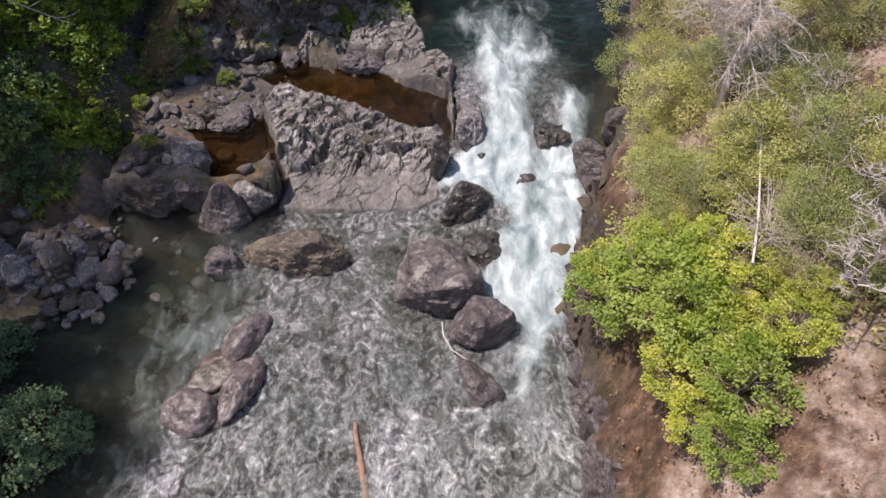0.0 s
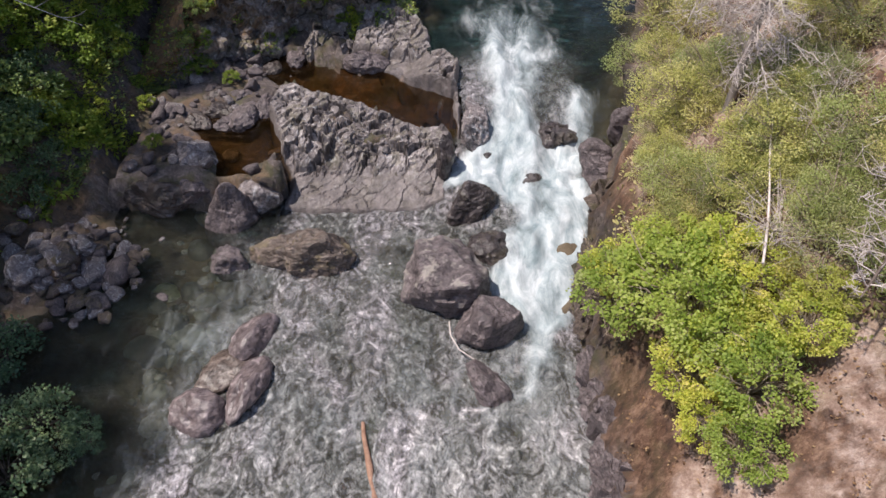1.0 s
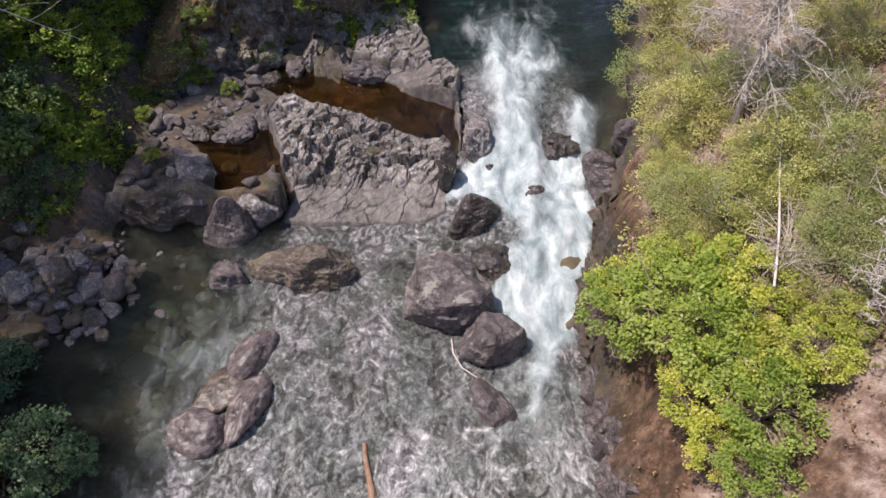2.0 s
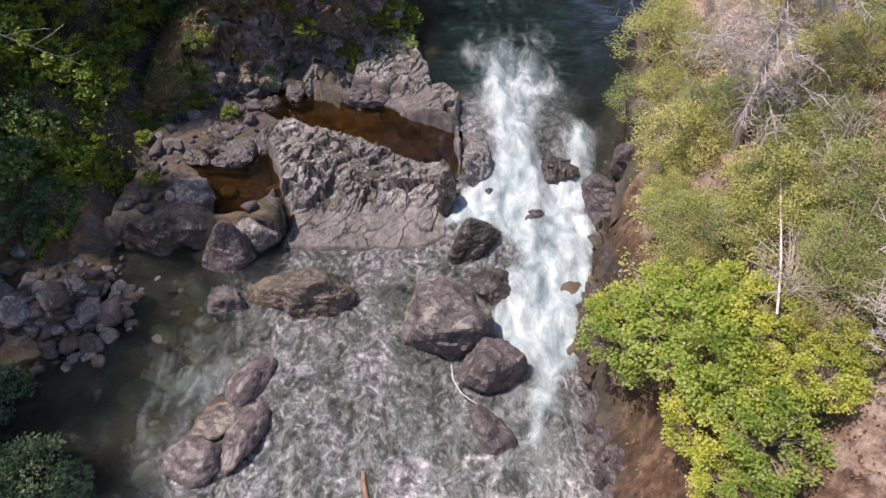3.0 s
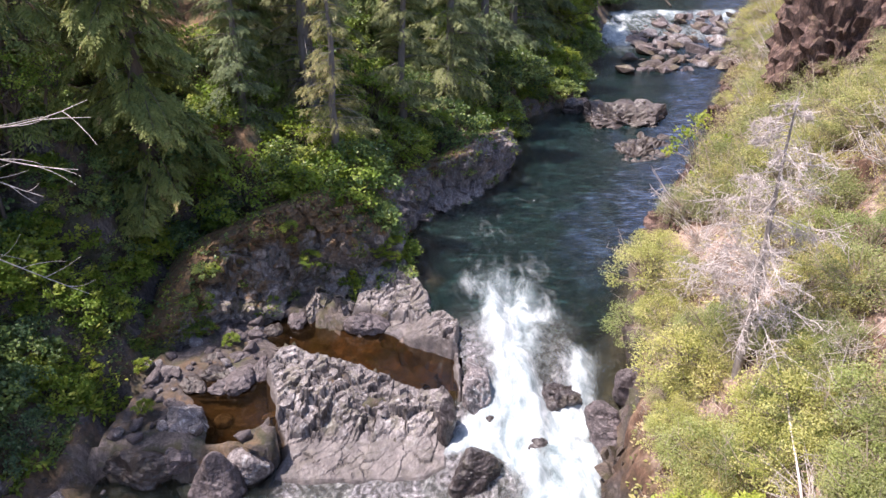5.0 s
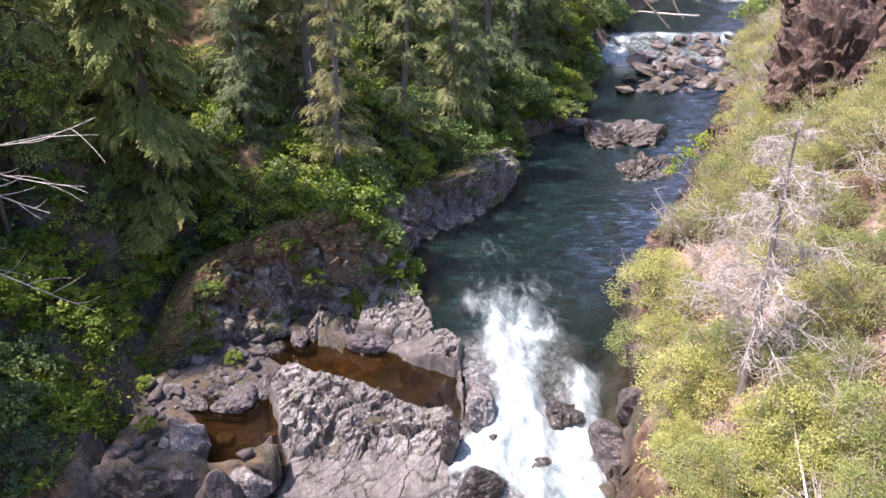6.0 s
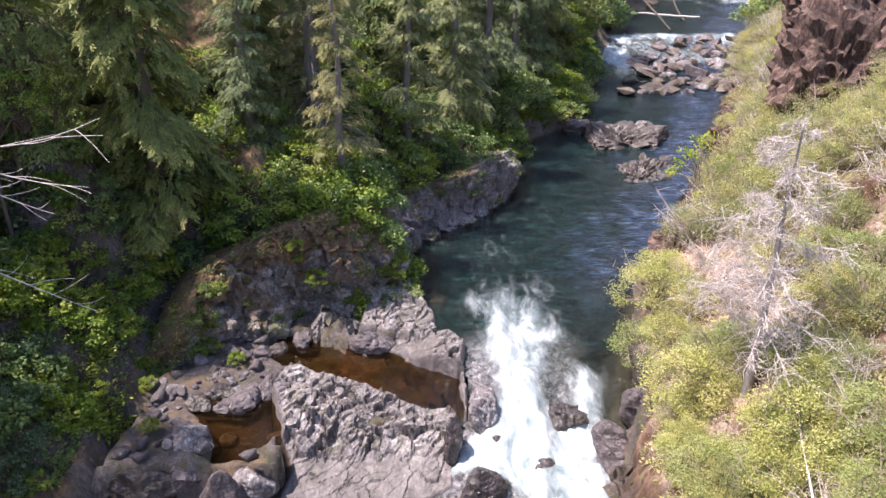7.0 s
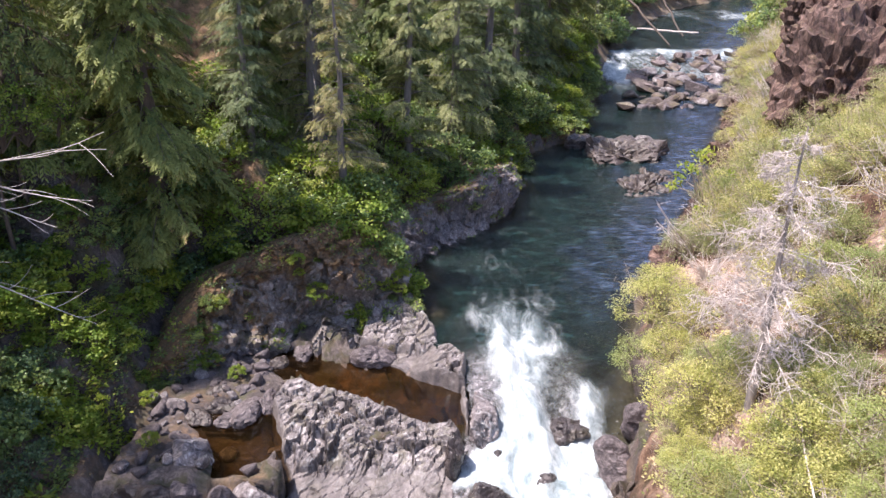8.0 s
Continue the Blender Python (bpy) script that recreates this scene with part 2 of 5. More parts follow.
def rock_colour(t, stops, moss=0.0, mossy=(0.10, 0.11, 0.03), squash=(1, 1, 1), cracks=1.0):
    big = grain(t, 0.8, 6, 0.65, squash, 0.5)
    fine = grain(t, 9.0, 9, 0.75, squash)
    veins = grain(t, 2.2, 8, 0.62, (squash[0], squash[1] * 2.0, squash[2] * 1.5), 0.9)
    lines = grain(t, 5.5, 5, 0.6, (squash[0] * 0.7, squash[1] * 1.6, squash[2] * 1.6), 0.5)
    c = tint(t, sums(t, "ADD", sums(t, "MULTIPLY", big, 0.45), sums(t, "MULTIPLY", fine, 0.55)), stops)
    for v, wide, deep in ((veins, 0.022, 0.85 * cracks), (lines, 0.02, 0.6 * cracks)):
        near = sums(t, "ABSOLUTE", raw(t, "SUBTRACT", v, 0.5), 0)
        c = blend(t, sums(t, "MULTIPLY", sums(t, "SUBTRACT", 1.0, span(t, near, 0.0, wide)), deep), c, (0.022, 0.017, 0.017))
    c = blend(t, sums(t, "MULTIPLY", span(t, veins, 0.56, 0.66), 0.45), c, tuple(min(0.6, 1.5 * x) for x in stops[-1][1]))
    if moss:
        m = sums(t, "MULTIPLY", span(t, grain(t, 1.7, 7, 0.7), 0.50, 0.58), span(t, facing_up(t), 0.15, 0.7))
        c = blend(t, sums(t, "MULTIPLY", m, moss), c, blend(t, fine, tuple(0.4 * x for x in mossy), tuple(1.6 * x for x in mossy)))
    return c, big, fine, veins


def rock_mat(name, stops, rough=0.75, moss=0.0, squash=(1, 1, 1), distance=0.05, mossy=(0.10, 0.11, 0.03), cracks=1.0):
    m, t, b = nodes(name)
    c, big, fine, veins = rock_colour(t, stops, moss, mossy, squash, cracks)
    t.links.new(c, b.inputs["Base Color"])
    t.links.new(tint(t, fine, [(0.2, (rough - 0.12,) * 3), (0.8, (rough + 0.12,) * 3)]), b.inputs["Roughness"])
    relief(t, b, [(veins, distance * 1.6), (fine, distance * 0.5)], 0.8)
    return m


PALE = [(0.36, (0.045, 0.037, 0.037)), (0.5, (0.19, 0.163, 0.163)), (0.62, (0.46, 0.41, 0.40))]
WORN = [(0.36, (0.05, 0.038, 0.038)), (0.5, (0.14, 0.11, 0.11)), (0.62, (0.27, 0.22, 0.22))]
WARM = [(0.36, (0.035, 0.024, 0.018)), (0.5, (0.125, 0.093, 0.075)), (0.62, (0.22, 0.172, 0.145))]
PURPLE = [(0.36, (0.035, 0.027, 0.028)), (0.5, (0.115, 0.092, 0.094)), (0.62, (0.23, 0.19, 0.19))]
DARK = [(0.36, (0.015, 0.012, 0.012)), (0.5, (0.05, 0.04, 0.04)), (0.62, (0.11, 0.09, 0.085))]
BROWN = [(0.36, (0.03, 0.022, 0.018)), (0.5, (0.11, 0.083, 0.068)), (0.62, (0.24, 0.19, 0.165))]
M_SHELF = rock_mat("pale_fractured_rock", [(0.36, (0.035, 0.028, 0.027)), (0.5, (0.17, 0.146, 0.142)), (0.62, (0.44, 0.395, 0.385))], 0.65, 0.3, (1.3, 0.8, 1), 0.03, (0.13, 0.12, 0.05), 0.35)
mt = M_SHELF.node_tree
bare_rock = mt.nodes["Principled BSDF"].inputs["Base Color"].links[0].from_socket
# clefts darkened by soil and by crevice shade painted into the colour
soiled_shaded = blend(mt, sums(mt, "MULTIPLY", attr(mt, "cleft"), span(mt, grain(mt, 3.0, 5, 0.6), 0.35, 0.55)), bare_rock, (0.030, 0.022, 0.017))
mt.links.new(blend(mt, sums(mt, "MULTIPLY", attr(mt, "worn"), 0.8), soiled_shaded, tint(mt, grain(mt, 3.0, 8, 0.65, (1.2, 0.8, 1)), [(0.36, (0.05, 0.041, 0.039)), (0.5, (0.115, 0.097, 0.092)), (0.64, (0.19, 0.16, 0.152))])), mt.nodes["Principled BSDF"].inputs["Base Color"])
M_PILLAR = rock_mat("worn_grey_rock", PALE, 0.6, 0.0, (1, 1, 0.5), 0.04)
M_BOULDER = rock_mat("purple_grey_rock", PURPLE, 0.6, 0.0, (1, 1, 1), 0.05)
M_SLICK = rock_mat("smooth_wet_rock", WORN, 0.35, 0.0, (1, 1, 1), 0.025)
M_FLAT = rock_mat("hollow_wet_rock", BROWN, 0.3, 0.0, (1, 1, 1), 0.03)
M_PINK = rock_mat("pinkish_rapids_rock", [(0.36, (0.05, 0.038, 0.036)), (0.5, (0.17, 0.13, 0.12)), (0.62, (0.36, 0.29, 0.27))], 0.7, 0.0, (1, 1, 1), 0.05)
# darkened brown rock; by the puddle its colour stands in for tree shade
M_SHADY = rock_mat("brown_darkened_rock", [(0.36, (0.02, 0.014, 0.012)), (0.5, (0.07, 0.054, 0.048)), (0.62, (0.16, 0.13, 0.118))], 0.45, 0.2, (1, 1, 1), 0.04, (0.06, 0.06, 0.02))
M_TOPPED = rock_mat("lichen_topped_rock", PURPLE, 0.65, 0.6, (1, 1, 1), 0.06, (0.34, 0.31, 0.27))
M_WET = rock_mat("wet_dark_rock", DARK, 0.3, 0.25, (1, 1, 1), 0.05, (0.09, 0.075, 0.03))
M_BROWN = rock_mat("brown_grey_rock", BROWN, 0.55, 0.4, (1, 1, 1), 0.05, (0.16, 0.13, 0.05))
M_CLIFF = rock_mat("streaked_cliff_rock", WARM, 0.75, 0.85, (1.3, 1.3, 0.45), 0.10, (0.07, 0.06, 0.025))
M_CRAG = rock_mat("reddish_crag", [(0.36, (0.025, 0.016, 0.014)), (0.5, (0.115, 0.066, 0.052)), (0.62, (0.28, 0.18, 0.145))], 0.85, 0.3, (1.1, 1.1, 0.4), 0.12, (0.16, 0.12, 0.05))


def cliff_mat():
    """Grey cracked rock that turns pale along the pool, with moss on its ledges and rusty soil towards its top."""
    m, t, b = nodes("cliff_face")
    c, big, fine, veins = rock_colour(t, [(0.36, (0.06, 0.05, 0.044)), (0.5, (0.20, 0.172, 0.158)), (0.62, (0.40, 0.355, 0.335))], 0.8, (0.085, 0.075, 0.03), (1.1, 1.1, 0.7), 0.5)
    light = tint(t, sums(t, "ADD", sums(t, "MULTIPLY", big, 0.5), sums(t, "MULTIPLY", grain(t, 6.0, 8, 0.7, (1.6, 1.6, 0.35)), 0.5)), PALE)
    c = blend(t, attr(t, "pale"), c, light)
    rust = sums(t, "MULTIPLY", span(t, sums(t, "ADD", sums(t, "MULTIPLY", grain(t, 0.9, 7, 0.7), 0.7), sums(t, "MULTIPLY", attr(t, "top"), 0.3)), 0.50, 0.60), 0.85)
    c = blend(t, rust, c, tint(t, grain(t, 7.0, 8, 0.75), [(0.36, (0.04, 0.026, 0.012)), (0.5, (0.12, 0.068, 0.025)), (0.62, (0.24, 0.13, 0.05))]))
    t.links.new(c, b.inputs["Base Color"])
    b.inputs["Roughness"].default_value = 0.8
    relief(t, b, [(veins, 0.06), (fine, 0.03)], 0.8)
    return m


M_FACE = cliff_mat()


def ground_mat():
    m, t, b = nodes("bank_and_bed")
    rock, big, fine, veins = rock_colour(t, [(0.36, (0.03, 0.024, 0.022)), (0.5, (0.10, 0.08, 0.073)), (0.62, (0.20, 0.165, 0.155))], squash=(1.2, 1.2, 0.6), cracks=0.6)
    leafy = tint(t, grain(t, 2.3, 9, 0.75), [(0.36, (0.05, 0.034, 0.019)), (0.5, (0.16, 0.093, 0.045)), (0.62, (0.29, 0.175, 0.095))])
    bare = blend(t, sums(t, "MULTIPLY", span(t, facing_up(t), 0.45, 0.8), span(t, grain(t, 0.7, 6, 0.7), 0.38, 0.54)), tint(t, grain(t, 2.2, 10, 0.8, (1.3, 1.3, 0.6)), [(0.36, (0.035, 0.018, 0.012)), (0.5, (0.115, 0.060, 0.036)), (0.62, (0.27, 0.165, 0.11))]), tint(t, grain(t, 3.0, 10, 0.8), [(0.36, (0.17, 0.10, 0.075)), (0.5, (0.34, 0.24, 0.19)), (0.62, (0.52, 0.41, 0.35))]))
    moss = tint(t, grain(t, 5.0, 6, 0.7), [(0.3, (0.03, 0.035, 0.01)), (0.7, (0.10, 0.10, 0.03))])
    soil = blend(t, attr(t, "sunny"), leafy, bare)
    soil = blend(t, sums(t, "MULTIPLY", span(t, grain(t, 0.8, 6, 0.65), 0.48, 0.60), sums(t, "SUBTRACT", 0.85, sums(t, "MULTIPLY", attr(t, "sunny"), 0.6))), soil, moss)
    rock = blend(t, sums(t, "MULTIPLY", span(t, grain(t, 1.1, 8, 0.7), 0.46, 0.56), 0.55), rock, blend(t, span(t, grain(t, 0.5, 4, 0.6), 0.45, 0.6), moss, leafy))
    dry = blend(t, attr(t, "rocky"), soil, rock)
    bed = tint(t, grain(t, 0.9, 4, 0.5), [(0.35, (0.09, 0.066, 0.04)), (0.65, (0.19, 0.15, 0.10))])
    t.links.new(blend(t, attr(t, "bed"), dry, bed), b.inputs["Base Color"])
    b.inputs["Roughness"].default_value = 0.9
    relief(t, b, [(veins, 0.10), (fine, 0.04)], 0.8)
    return m


M_GROUND = ground_mat()


def water_mat(name, clear, murk, milk_sheen, ripple, size, base_cloud=0.08):
    """Clear water over a murky body; pale swirls, partly painted sky sheen, where their value is high, white foam where
    the foam value is.
    """
    m, t, b = nodes(name)
    out = t.nodes["Material Output"]
    foam, deep, milky_sheen = attr(t, "foam"), attr(t, "deep"), attr(t, "milk_sheen")
    streak = grain(t, 1.5, 8, 0.64, (1.0, 0.42, 0.6), 1.1)
    froth = grain(t, 7.0, 7, 0.7, (1.0, 0.55, 1.0), 0.8)
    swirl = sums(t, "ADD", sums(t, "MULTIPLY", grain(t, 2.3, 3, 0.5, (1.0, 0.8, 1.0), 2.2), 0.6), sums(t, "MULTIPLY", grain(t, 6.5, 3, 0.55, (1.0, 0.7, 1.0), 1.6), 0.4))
    mixed = sums(t, "ADD", sums(t, "MULTIPLY", streak, 0.78), sums(t, "MULTIPLY", froth, 0.22))
    n = t.nodes.new("ShaderNodeMath")
    n.operation = "ADD"
    t.links.new(foam, n.inputs[0])
    t.links.new(mixed, n.inputs[1])
    white = span(t, n.outputs[0], 0.55, 1.38)
    wave = grain(t, size, 5, 0.55, (1.0, 0.75, 1.0), 1.2)
    wave2 = grain(t, size * 3.4, 5, 0.6, (1.0, 0.8, 1.0), 0.8)
    see = add(t, "ShaderNodeBsdfTransparent", Color=(*clear, 1))
    body = add(t, "ShaderNodeBsdfDiffuse")
    # light and dark of ripples, painted into the body colour
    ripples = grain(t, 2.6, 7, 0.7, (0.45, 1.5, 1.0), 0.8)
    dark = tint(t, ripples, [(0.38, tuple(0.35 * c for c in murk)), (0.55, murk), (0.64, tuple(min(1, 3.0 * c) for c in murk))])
    # reflected sky, painted as a cool body colour
    sky_tint = tint(t, ripples, [(0.38, (0.006, 0.013, 0.019)), (0.52, (0.036, 0.058, 0.105)), (0.66, (0.17, 0.22, 0.36))])
    dark = blend(t, attr(t, "sky_blue"), dark, sky_tint)
    # glints and dark troughs of the ripples, painted into the pale colour
    grey = tint(t, swirl, [(0.34, tuple(0.35 * c for c in milk_sheen)), (0.5, milk_sheen), (0.58, tuple(1.25 * c for c in milk_sheen)), (0.66, tuple(min(0.8, 2.3 * c) for c in milk_sheen))])
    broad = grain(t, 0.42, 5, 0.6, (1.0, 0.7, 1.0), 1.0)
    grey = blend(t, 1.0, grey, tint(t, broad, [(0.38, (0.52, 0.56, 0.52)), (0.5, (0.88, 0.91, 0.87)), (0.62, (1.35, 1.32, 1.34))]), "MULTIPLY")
    t.links.new(blend(t, milky_sheen, dark, grey), body.inputs["Color"])
    mix1 = t.nodes.new("ShaderNodeMixShader")
    veil = sums(t, "MULTIPLY", milky_sheen, tint(t, swirl, [(0.36, (0.12,) * 3), (0.60, (0.95,) * 3)]))
    cloud = sums(t, "ADD", sums(t, "ADD", sums(t, "MULTIPLY", deep, 0.92), base_cloud), veil)
    t.links.new(cloud, mix1.inputs[0])
    t.links.new(see.outputs[0], mix1.inputs[1])
    t.links.new(body.outputs[0], mix1.inputs[2])
    gloss = add(t, "ShaderNodeBsdfGlossy", Color=(1, 1, 1, 1), Roughness=0.10)
    fres = add(t, "ShaderNodeFresnel", IOR=1.33)
    mix2 = t.nodes.new("ShaderNodeMixShader")
    t.links.new(fres.outputs[0], mix2.inputs[0])
    t.links.new(mix1.outputs[0], mix2.inputs[1])
    t.links.new(gloss.outputs[0], mix2.inputs[2])
    b.inputs["Roughness"].default_value = 0.6
    t.links.new(tint(t, mixed, [(0.34, (0.16, 0.215, 0.23)), (0.5, (0.35, 0.40, 0.415)), (0.64, (0.60, 0.63, 0.64))]), b.inputs["Base Color"])
    mix3 = t.nodes.new("ShaderNodeMixShader")
    t.links.new(white, mix3.inputs[0])
    t.links.new(mix2.outputs[0], mix3.inputs[1])
    t.links.new(b.outputs[0], mix3.inputs[2])
    t.links.new(mix3.outputs[0], out.inputs["Surface"])
    last = None
    for h, d in ((wave, ripple), (wave2, ripple * 0.35)):
        u = t.nodes.new("ShaderNodeBump")
        u.inputs["Strength"].default_value, u.inputs["Distance"].default_value = 1.0, d
        t.links.new(h, u.inputs["Height"])
        if last:
            t.links.new(last, u.inputs["Normal"])
        last = u.outputs[0]
    for s in (gloss, fres, body):
        t.links.new(last, s.inputs["Normal"])
    return m


M_WATER = water_mat("river_water", (0.70, 0.74, 0.70), (0.008, 0.020, 0.018), (0.30, 0.285, 0.29), 0.30, 2.4)
M_PUDDLE = water_mat("brown_puddle_water", (0.50, 0.38, 0.23), (0.035, 0.02, 0.009), (0.1, 0.08, 0.06), 0.01, 2.5, 0.18)


def leaf_mat(name, stops, through_light=0.35, rough=0.55):
    m, t, b = nodes(name)
    c = tint(t, attr(t, "shade_of_leaf"), stops)
    plant_info = t.nodes.new("ShaderNodeObjectInfo")
    c = blend(t, 1.0, c, tint(t, plant_info.outputs["Random"], [(0.0, (0.62, 0.72, 0.72)), (0.35, (0.90, 0.95, 0.95)), (0.65, (1.10, 1.05, 1.0)), (1.0, (1.20, 1.10, 1.0))]), "MULTIPLY")
    t.links.new(c, b.inputs["Base Color"])
    b.inputs["Roughness"].default_value = rough
    b.inputs["Specular IOR Level"].default_value = 0.35
    tr = t.nodes.new("ShaderNodeBsdfTranslucent")
    t.links.new(c, tr.inputs[0])
    mix = t.nodes.new("ShaderNodeMixShader")
    mix.inputs[0].default_value = through_light
    t.links.new(b.outputs[0], mix.inputs[1])
    t.links.new(tr.outputs[0], mix.inputs[2])
    t.links.new(mix.outputs[0], t.nodes["Material Output"].inputs["Surface"])
    return m


L_MAPLE = leaf_mat("maple_leaves", [(0.0, (0.26, 0.34, 0.06)), (0.35, (0.44, 0.52, 0.10)), (0.7, (0.60, 0.63, 0.15)), (1.0, (0.72, 0.68, 0.28))], 0.55)
L_WILLOW = leaf_mat("pale_willow_leaves", [(0.0, (0.21, 0.26, 0.07)), (0.5, (0.42, 0.44, 0.145)), (1.0, (0.62, 0.60, 0.28))], 0.45)
L_SHRUB = leaf_mat("shrub_leaves", [(0.0, (0.16, 0.19, 0.065)), (0.5, (0.35, 0.355, 0.13)), (0.85, (0.53, 0.49, 0.225)), (1.0, (0.62, 0.52, 0.33))], 0.4)
L_DRY = leaf_mat("dry_grass_leaves", [(0.0, (0.265, 0.239, 0.149)), (0.5, (0.441, 0.364, 0.252)), (1.0, (0.617, 0.463, 0.420))], 0.3)
L_BRUSH = leaf_mat("dark_brush_leaves", [(0.0, (0.068, 0.120, 0.052)), (0.5, (0.165, 0.235, 0.074)), (1.0, (0.37, 0.42, 0.10))], 0.3, 0.4)
L_SALAL = leaf_mat("blue_green_brush_leaves", [(0.0, (0.05, 0.10, 0.055)), (0.5, (0.105, 0.175, 0.085)), (1.0, (0.24, 0.32, 0.16))], 0.25, 0.35)
L_LIME = leaf_mat("lime_maple_leaves", [(0.0, (0.10, 0.165, 0.024)), (0.5, (0.225, 0.315, 0.040)), (1.0, (0.39, 0.42, 0.080))], 0.45)
L_CEDAR = leaf_mat("cedar_sprays", [(0.0, (0.060, 0.096, 0.030)), (0.5, (0.180, 0.205, 0.048)), (0.9, (0.27, 0.29, 0.085)), (1.0, (0.42, 0.29, 0.13))], 0.2)
L_FIR = leaf_mat("hemlock_sprays", [(0.0, (0.065, 0.10, 0.048)), (0.5, (0.185, 0.212, 0.082)), (1.0, (0.36, 0.39, 0.20))], 0.2)
L_OLIVE = leaf_mat("olive_hemlock_sprays", [(0.0, (0.114, 0.123, 0.051)), (0.5, (0.274, 0.264, 0.102)), (1.0, (0.546, 0.436, 0.226))], 0.25)


def wood_mat(name, stops, scale=6.0):
    m, t, b = nodes(name)
    g = grain(t, scale, 7, 0.7, (1, 1, 0.2))
    t.links.new(tint(t, g, stops), b.inputs["Base Color"])
    b.inputs["Roughness"].default_value = 0.85
    relief(t, b, [(g, 0.02)], 0.7)
    return m


M_BARK = wood_mat("grey_brown_bark", [(0.3, (0.05, 0.035, 0.028)), (0.7, (0.16, 0.125, 0.10))])
M_GREYBARK = wood_mat("grey_bark", [(0.3, (0.10, 0.09, 0.085)), (0.7, (0.24, 0.21, 0.20))])
M_SILVER = wood_mat("silver_grey_bark", [(0.3, (0.17, 0.145, 0.13)), (0.7, (0.40, 0.35, 0.32))])
M_DEAD = wood_mat("bleached_dead_wood", [(0.3, (0.40, 0.34, 0.31)), (0.7, (0.68, 0.60, 0.56))])
M_TWIG = wood_mat("dry_twigs", [(0.3, (0.22, 0.17, 0.13)), (0.7, (0.42, 0.34, 0.26))])
M_LOG = wood_mat("wet_orange_log", [(0.3, (0.16, 0.08, 0.05)), (0.7, (0.38, 0.23, 0.16))])
L_LITTER = leaf_mat("fallen_leaves", [(0.0, (0.10, 0.05, 0.03)), (0.5, (0.22, 0.12, 0.06)), (1.0, (0.40, 0.27, 0.15))], 0.1, 0.8)
L_GOLD = leaf_mat("yellowing_leaves", [(0.0, (0.30, 0.33, 0.06)), (0.5, (0.47, 0.47, 0.09)), (1.0, (0.56, 0.50, 0.17))], 0.4)


# ---- mesh helpers ----
def mesh_of(name, verts, faces, material, soft=True, values=()):
    """A mesh from arrays; faces is (n, 3) or (n, 4); values: pairs of a name and one number a vertex or a face."""
    verts, faces = np.asarray(verts, np.float32), np.asarray(faces, np.int32)
    me = bpy.data.meshes.new(name)
    k = faces.shape[1]
    me.vertices.add(len(verts))
    me.vertices.foreach_set("co", verts.ravel())
    me.loops.add(faces.size)
    me.loops.foreach_set("vertex_index", faces.ravel())
    me.polygons.add(len(faces))
    me.polygons.foreach_set("loop_start", np.arange(0, faces.size, k, dtype=np.int32))
    me.polygons.foreach_set("use_smooth", np.full(len(faces), soft))
    me.update(calc_edges=True)
    for key, v in values:
        a = me.attributes.new(key, "FLOAT", "POINT" if len(v) == len(verts) else "FACE")
        a.data.foreach_set("value", np.asarray(v, np.float32))
    me.materials.append(material)
    return me


def part(name, me, parent, label=""):
    ob = new(name, me)
    ob.parent = parent
    return tagged(ob, label)


def empty(name, x, y, z, turn=0.0, size=1.0):
    ob = new(name)
    ob.matrix_basis = pose(x, y, z, 0, 0, turn) @ Matrix.Scale(size, 4)
    return ob


SPHERES = {}


def sphere(k):
    if k not in SPHERES:
        bm = bmesh.new()
        bmesh.ops.create_icosphere(bm, subdivisions=k, radius=1)
        SPHERES[k] = np.array([v.co for v in bm.verts]), np.array([[v.index for v in f.verts] for f in bm.faces])
        bm.free()
    return SPHERES[k]


def rock_mesh(name, size, seed, material, k=4, rough=0.10, facets=15, round_off=26.0, layered=0.03, fine=1.0, boxy=0.0, cut=(0.55, 0.9), worn=False, taper=0.0):
    """A boulder: a sphere cut by planes, worn at the edges, with lumps, cracks and layers; size in half lengths."""
    rng = np.random.default_rng(seed)
    p, f = sphere(k)
    if boxy:
        p = p / (np.sum(np.abs(p) ** boxy, axis=1) ** (1 / boxy))[:, None]
    nrm = rng.normal(size=(facets, 3))
    nrm /= np.linalg.norm(nrm, axis=1)[:, None]
    off = rng.uniform(cut[0], cut[1], facets) * (1.25 if boxy else 1.0)
    d = np.clip(p @ nrm.T, 1e-3, None) / off
    r = (np.sum(d ** round_off, axis=1) + 1.0) ** (-1 / round_off)
    q = p * r[:, None] * np.asarray(size)
    q[:, :2] *= (1 - taper * np.clip(0.5 + 0.6 * p[:, 2:3], 0, 1))
    mean = float(np.mean(size))
    n = p
    lump = fbm(q / mean * 1.6 + seed * 3.1, 3, seed)
    crack = ridged(q / mean * 2.6 * fine + seed, 4, seed + 5)
    q = q + n * mean * (rough * lump + rough * 0.75 * crack + rough * 0.10 * fbm(q / mean * 9 * fine, 3, seed + 3))[:, None]
    if layered:
        s, c = math.sin(0.5), math.cos(0.5)
        turned = np.stack([q[:, 0] * c - q[:, 1] * s, q[:, 0] * s + q[:, 1] * c, q[:, 2] + 0.3 * q[:, 1]], 1) + 0.10 * np.stack([fbm(q * 1.5, 2, seed + e) for e in (1, 2, 3)], 1)
        for cell, share in ((0.55, 1.0), (0.22, 0.55)):
            v, slant = blocks(turned / (np.array([1.5, 0.8, 0.8]) * cell), seed)
            q = q + n * (layered * share * (0.55 * v + 0.9 * slant))[:, None]
    return mesh_of(name, q, f, material, worn or k < 4)


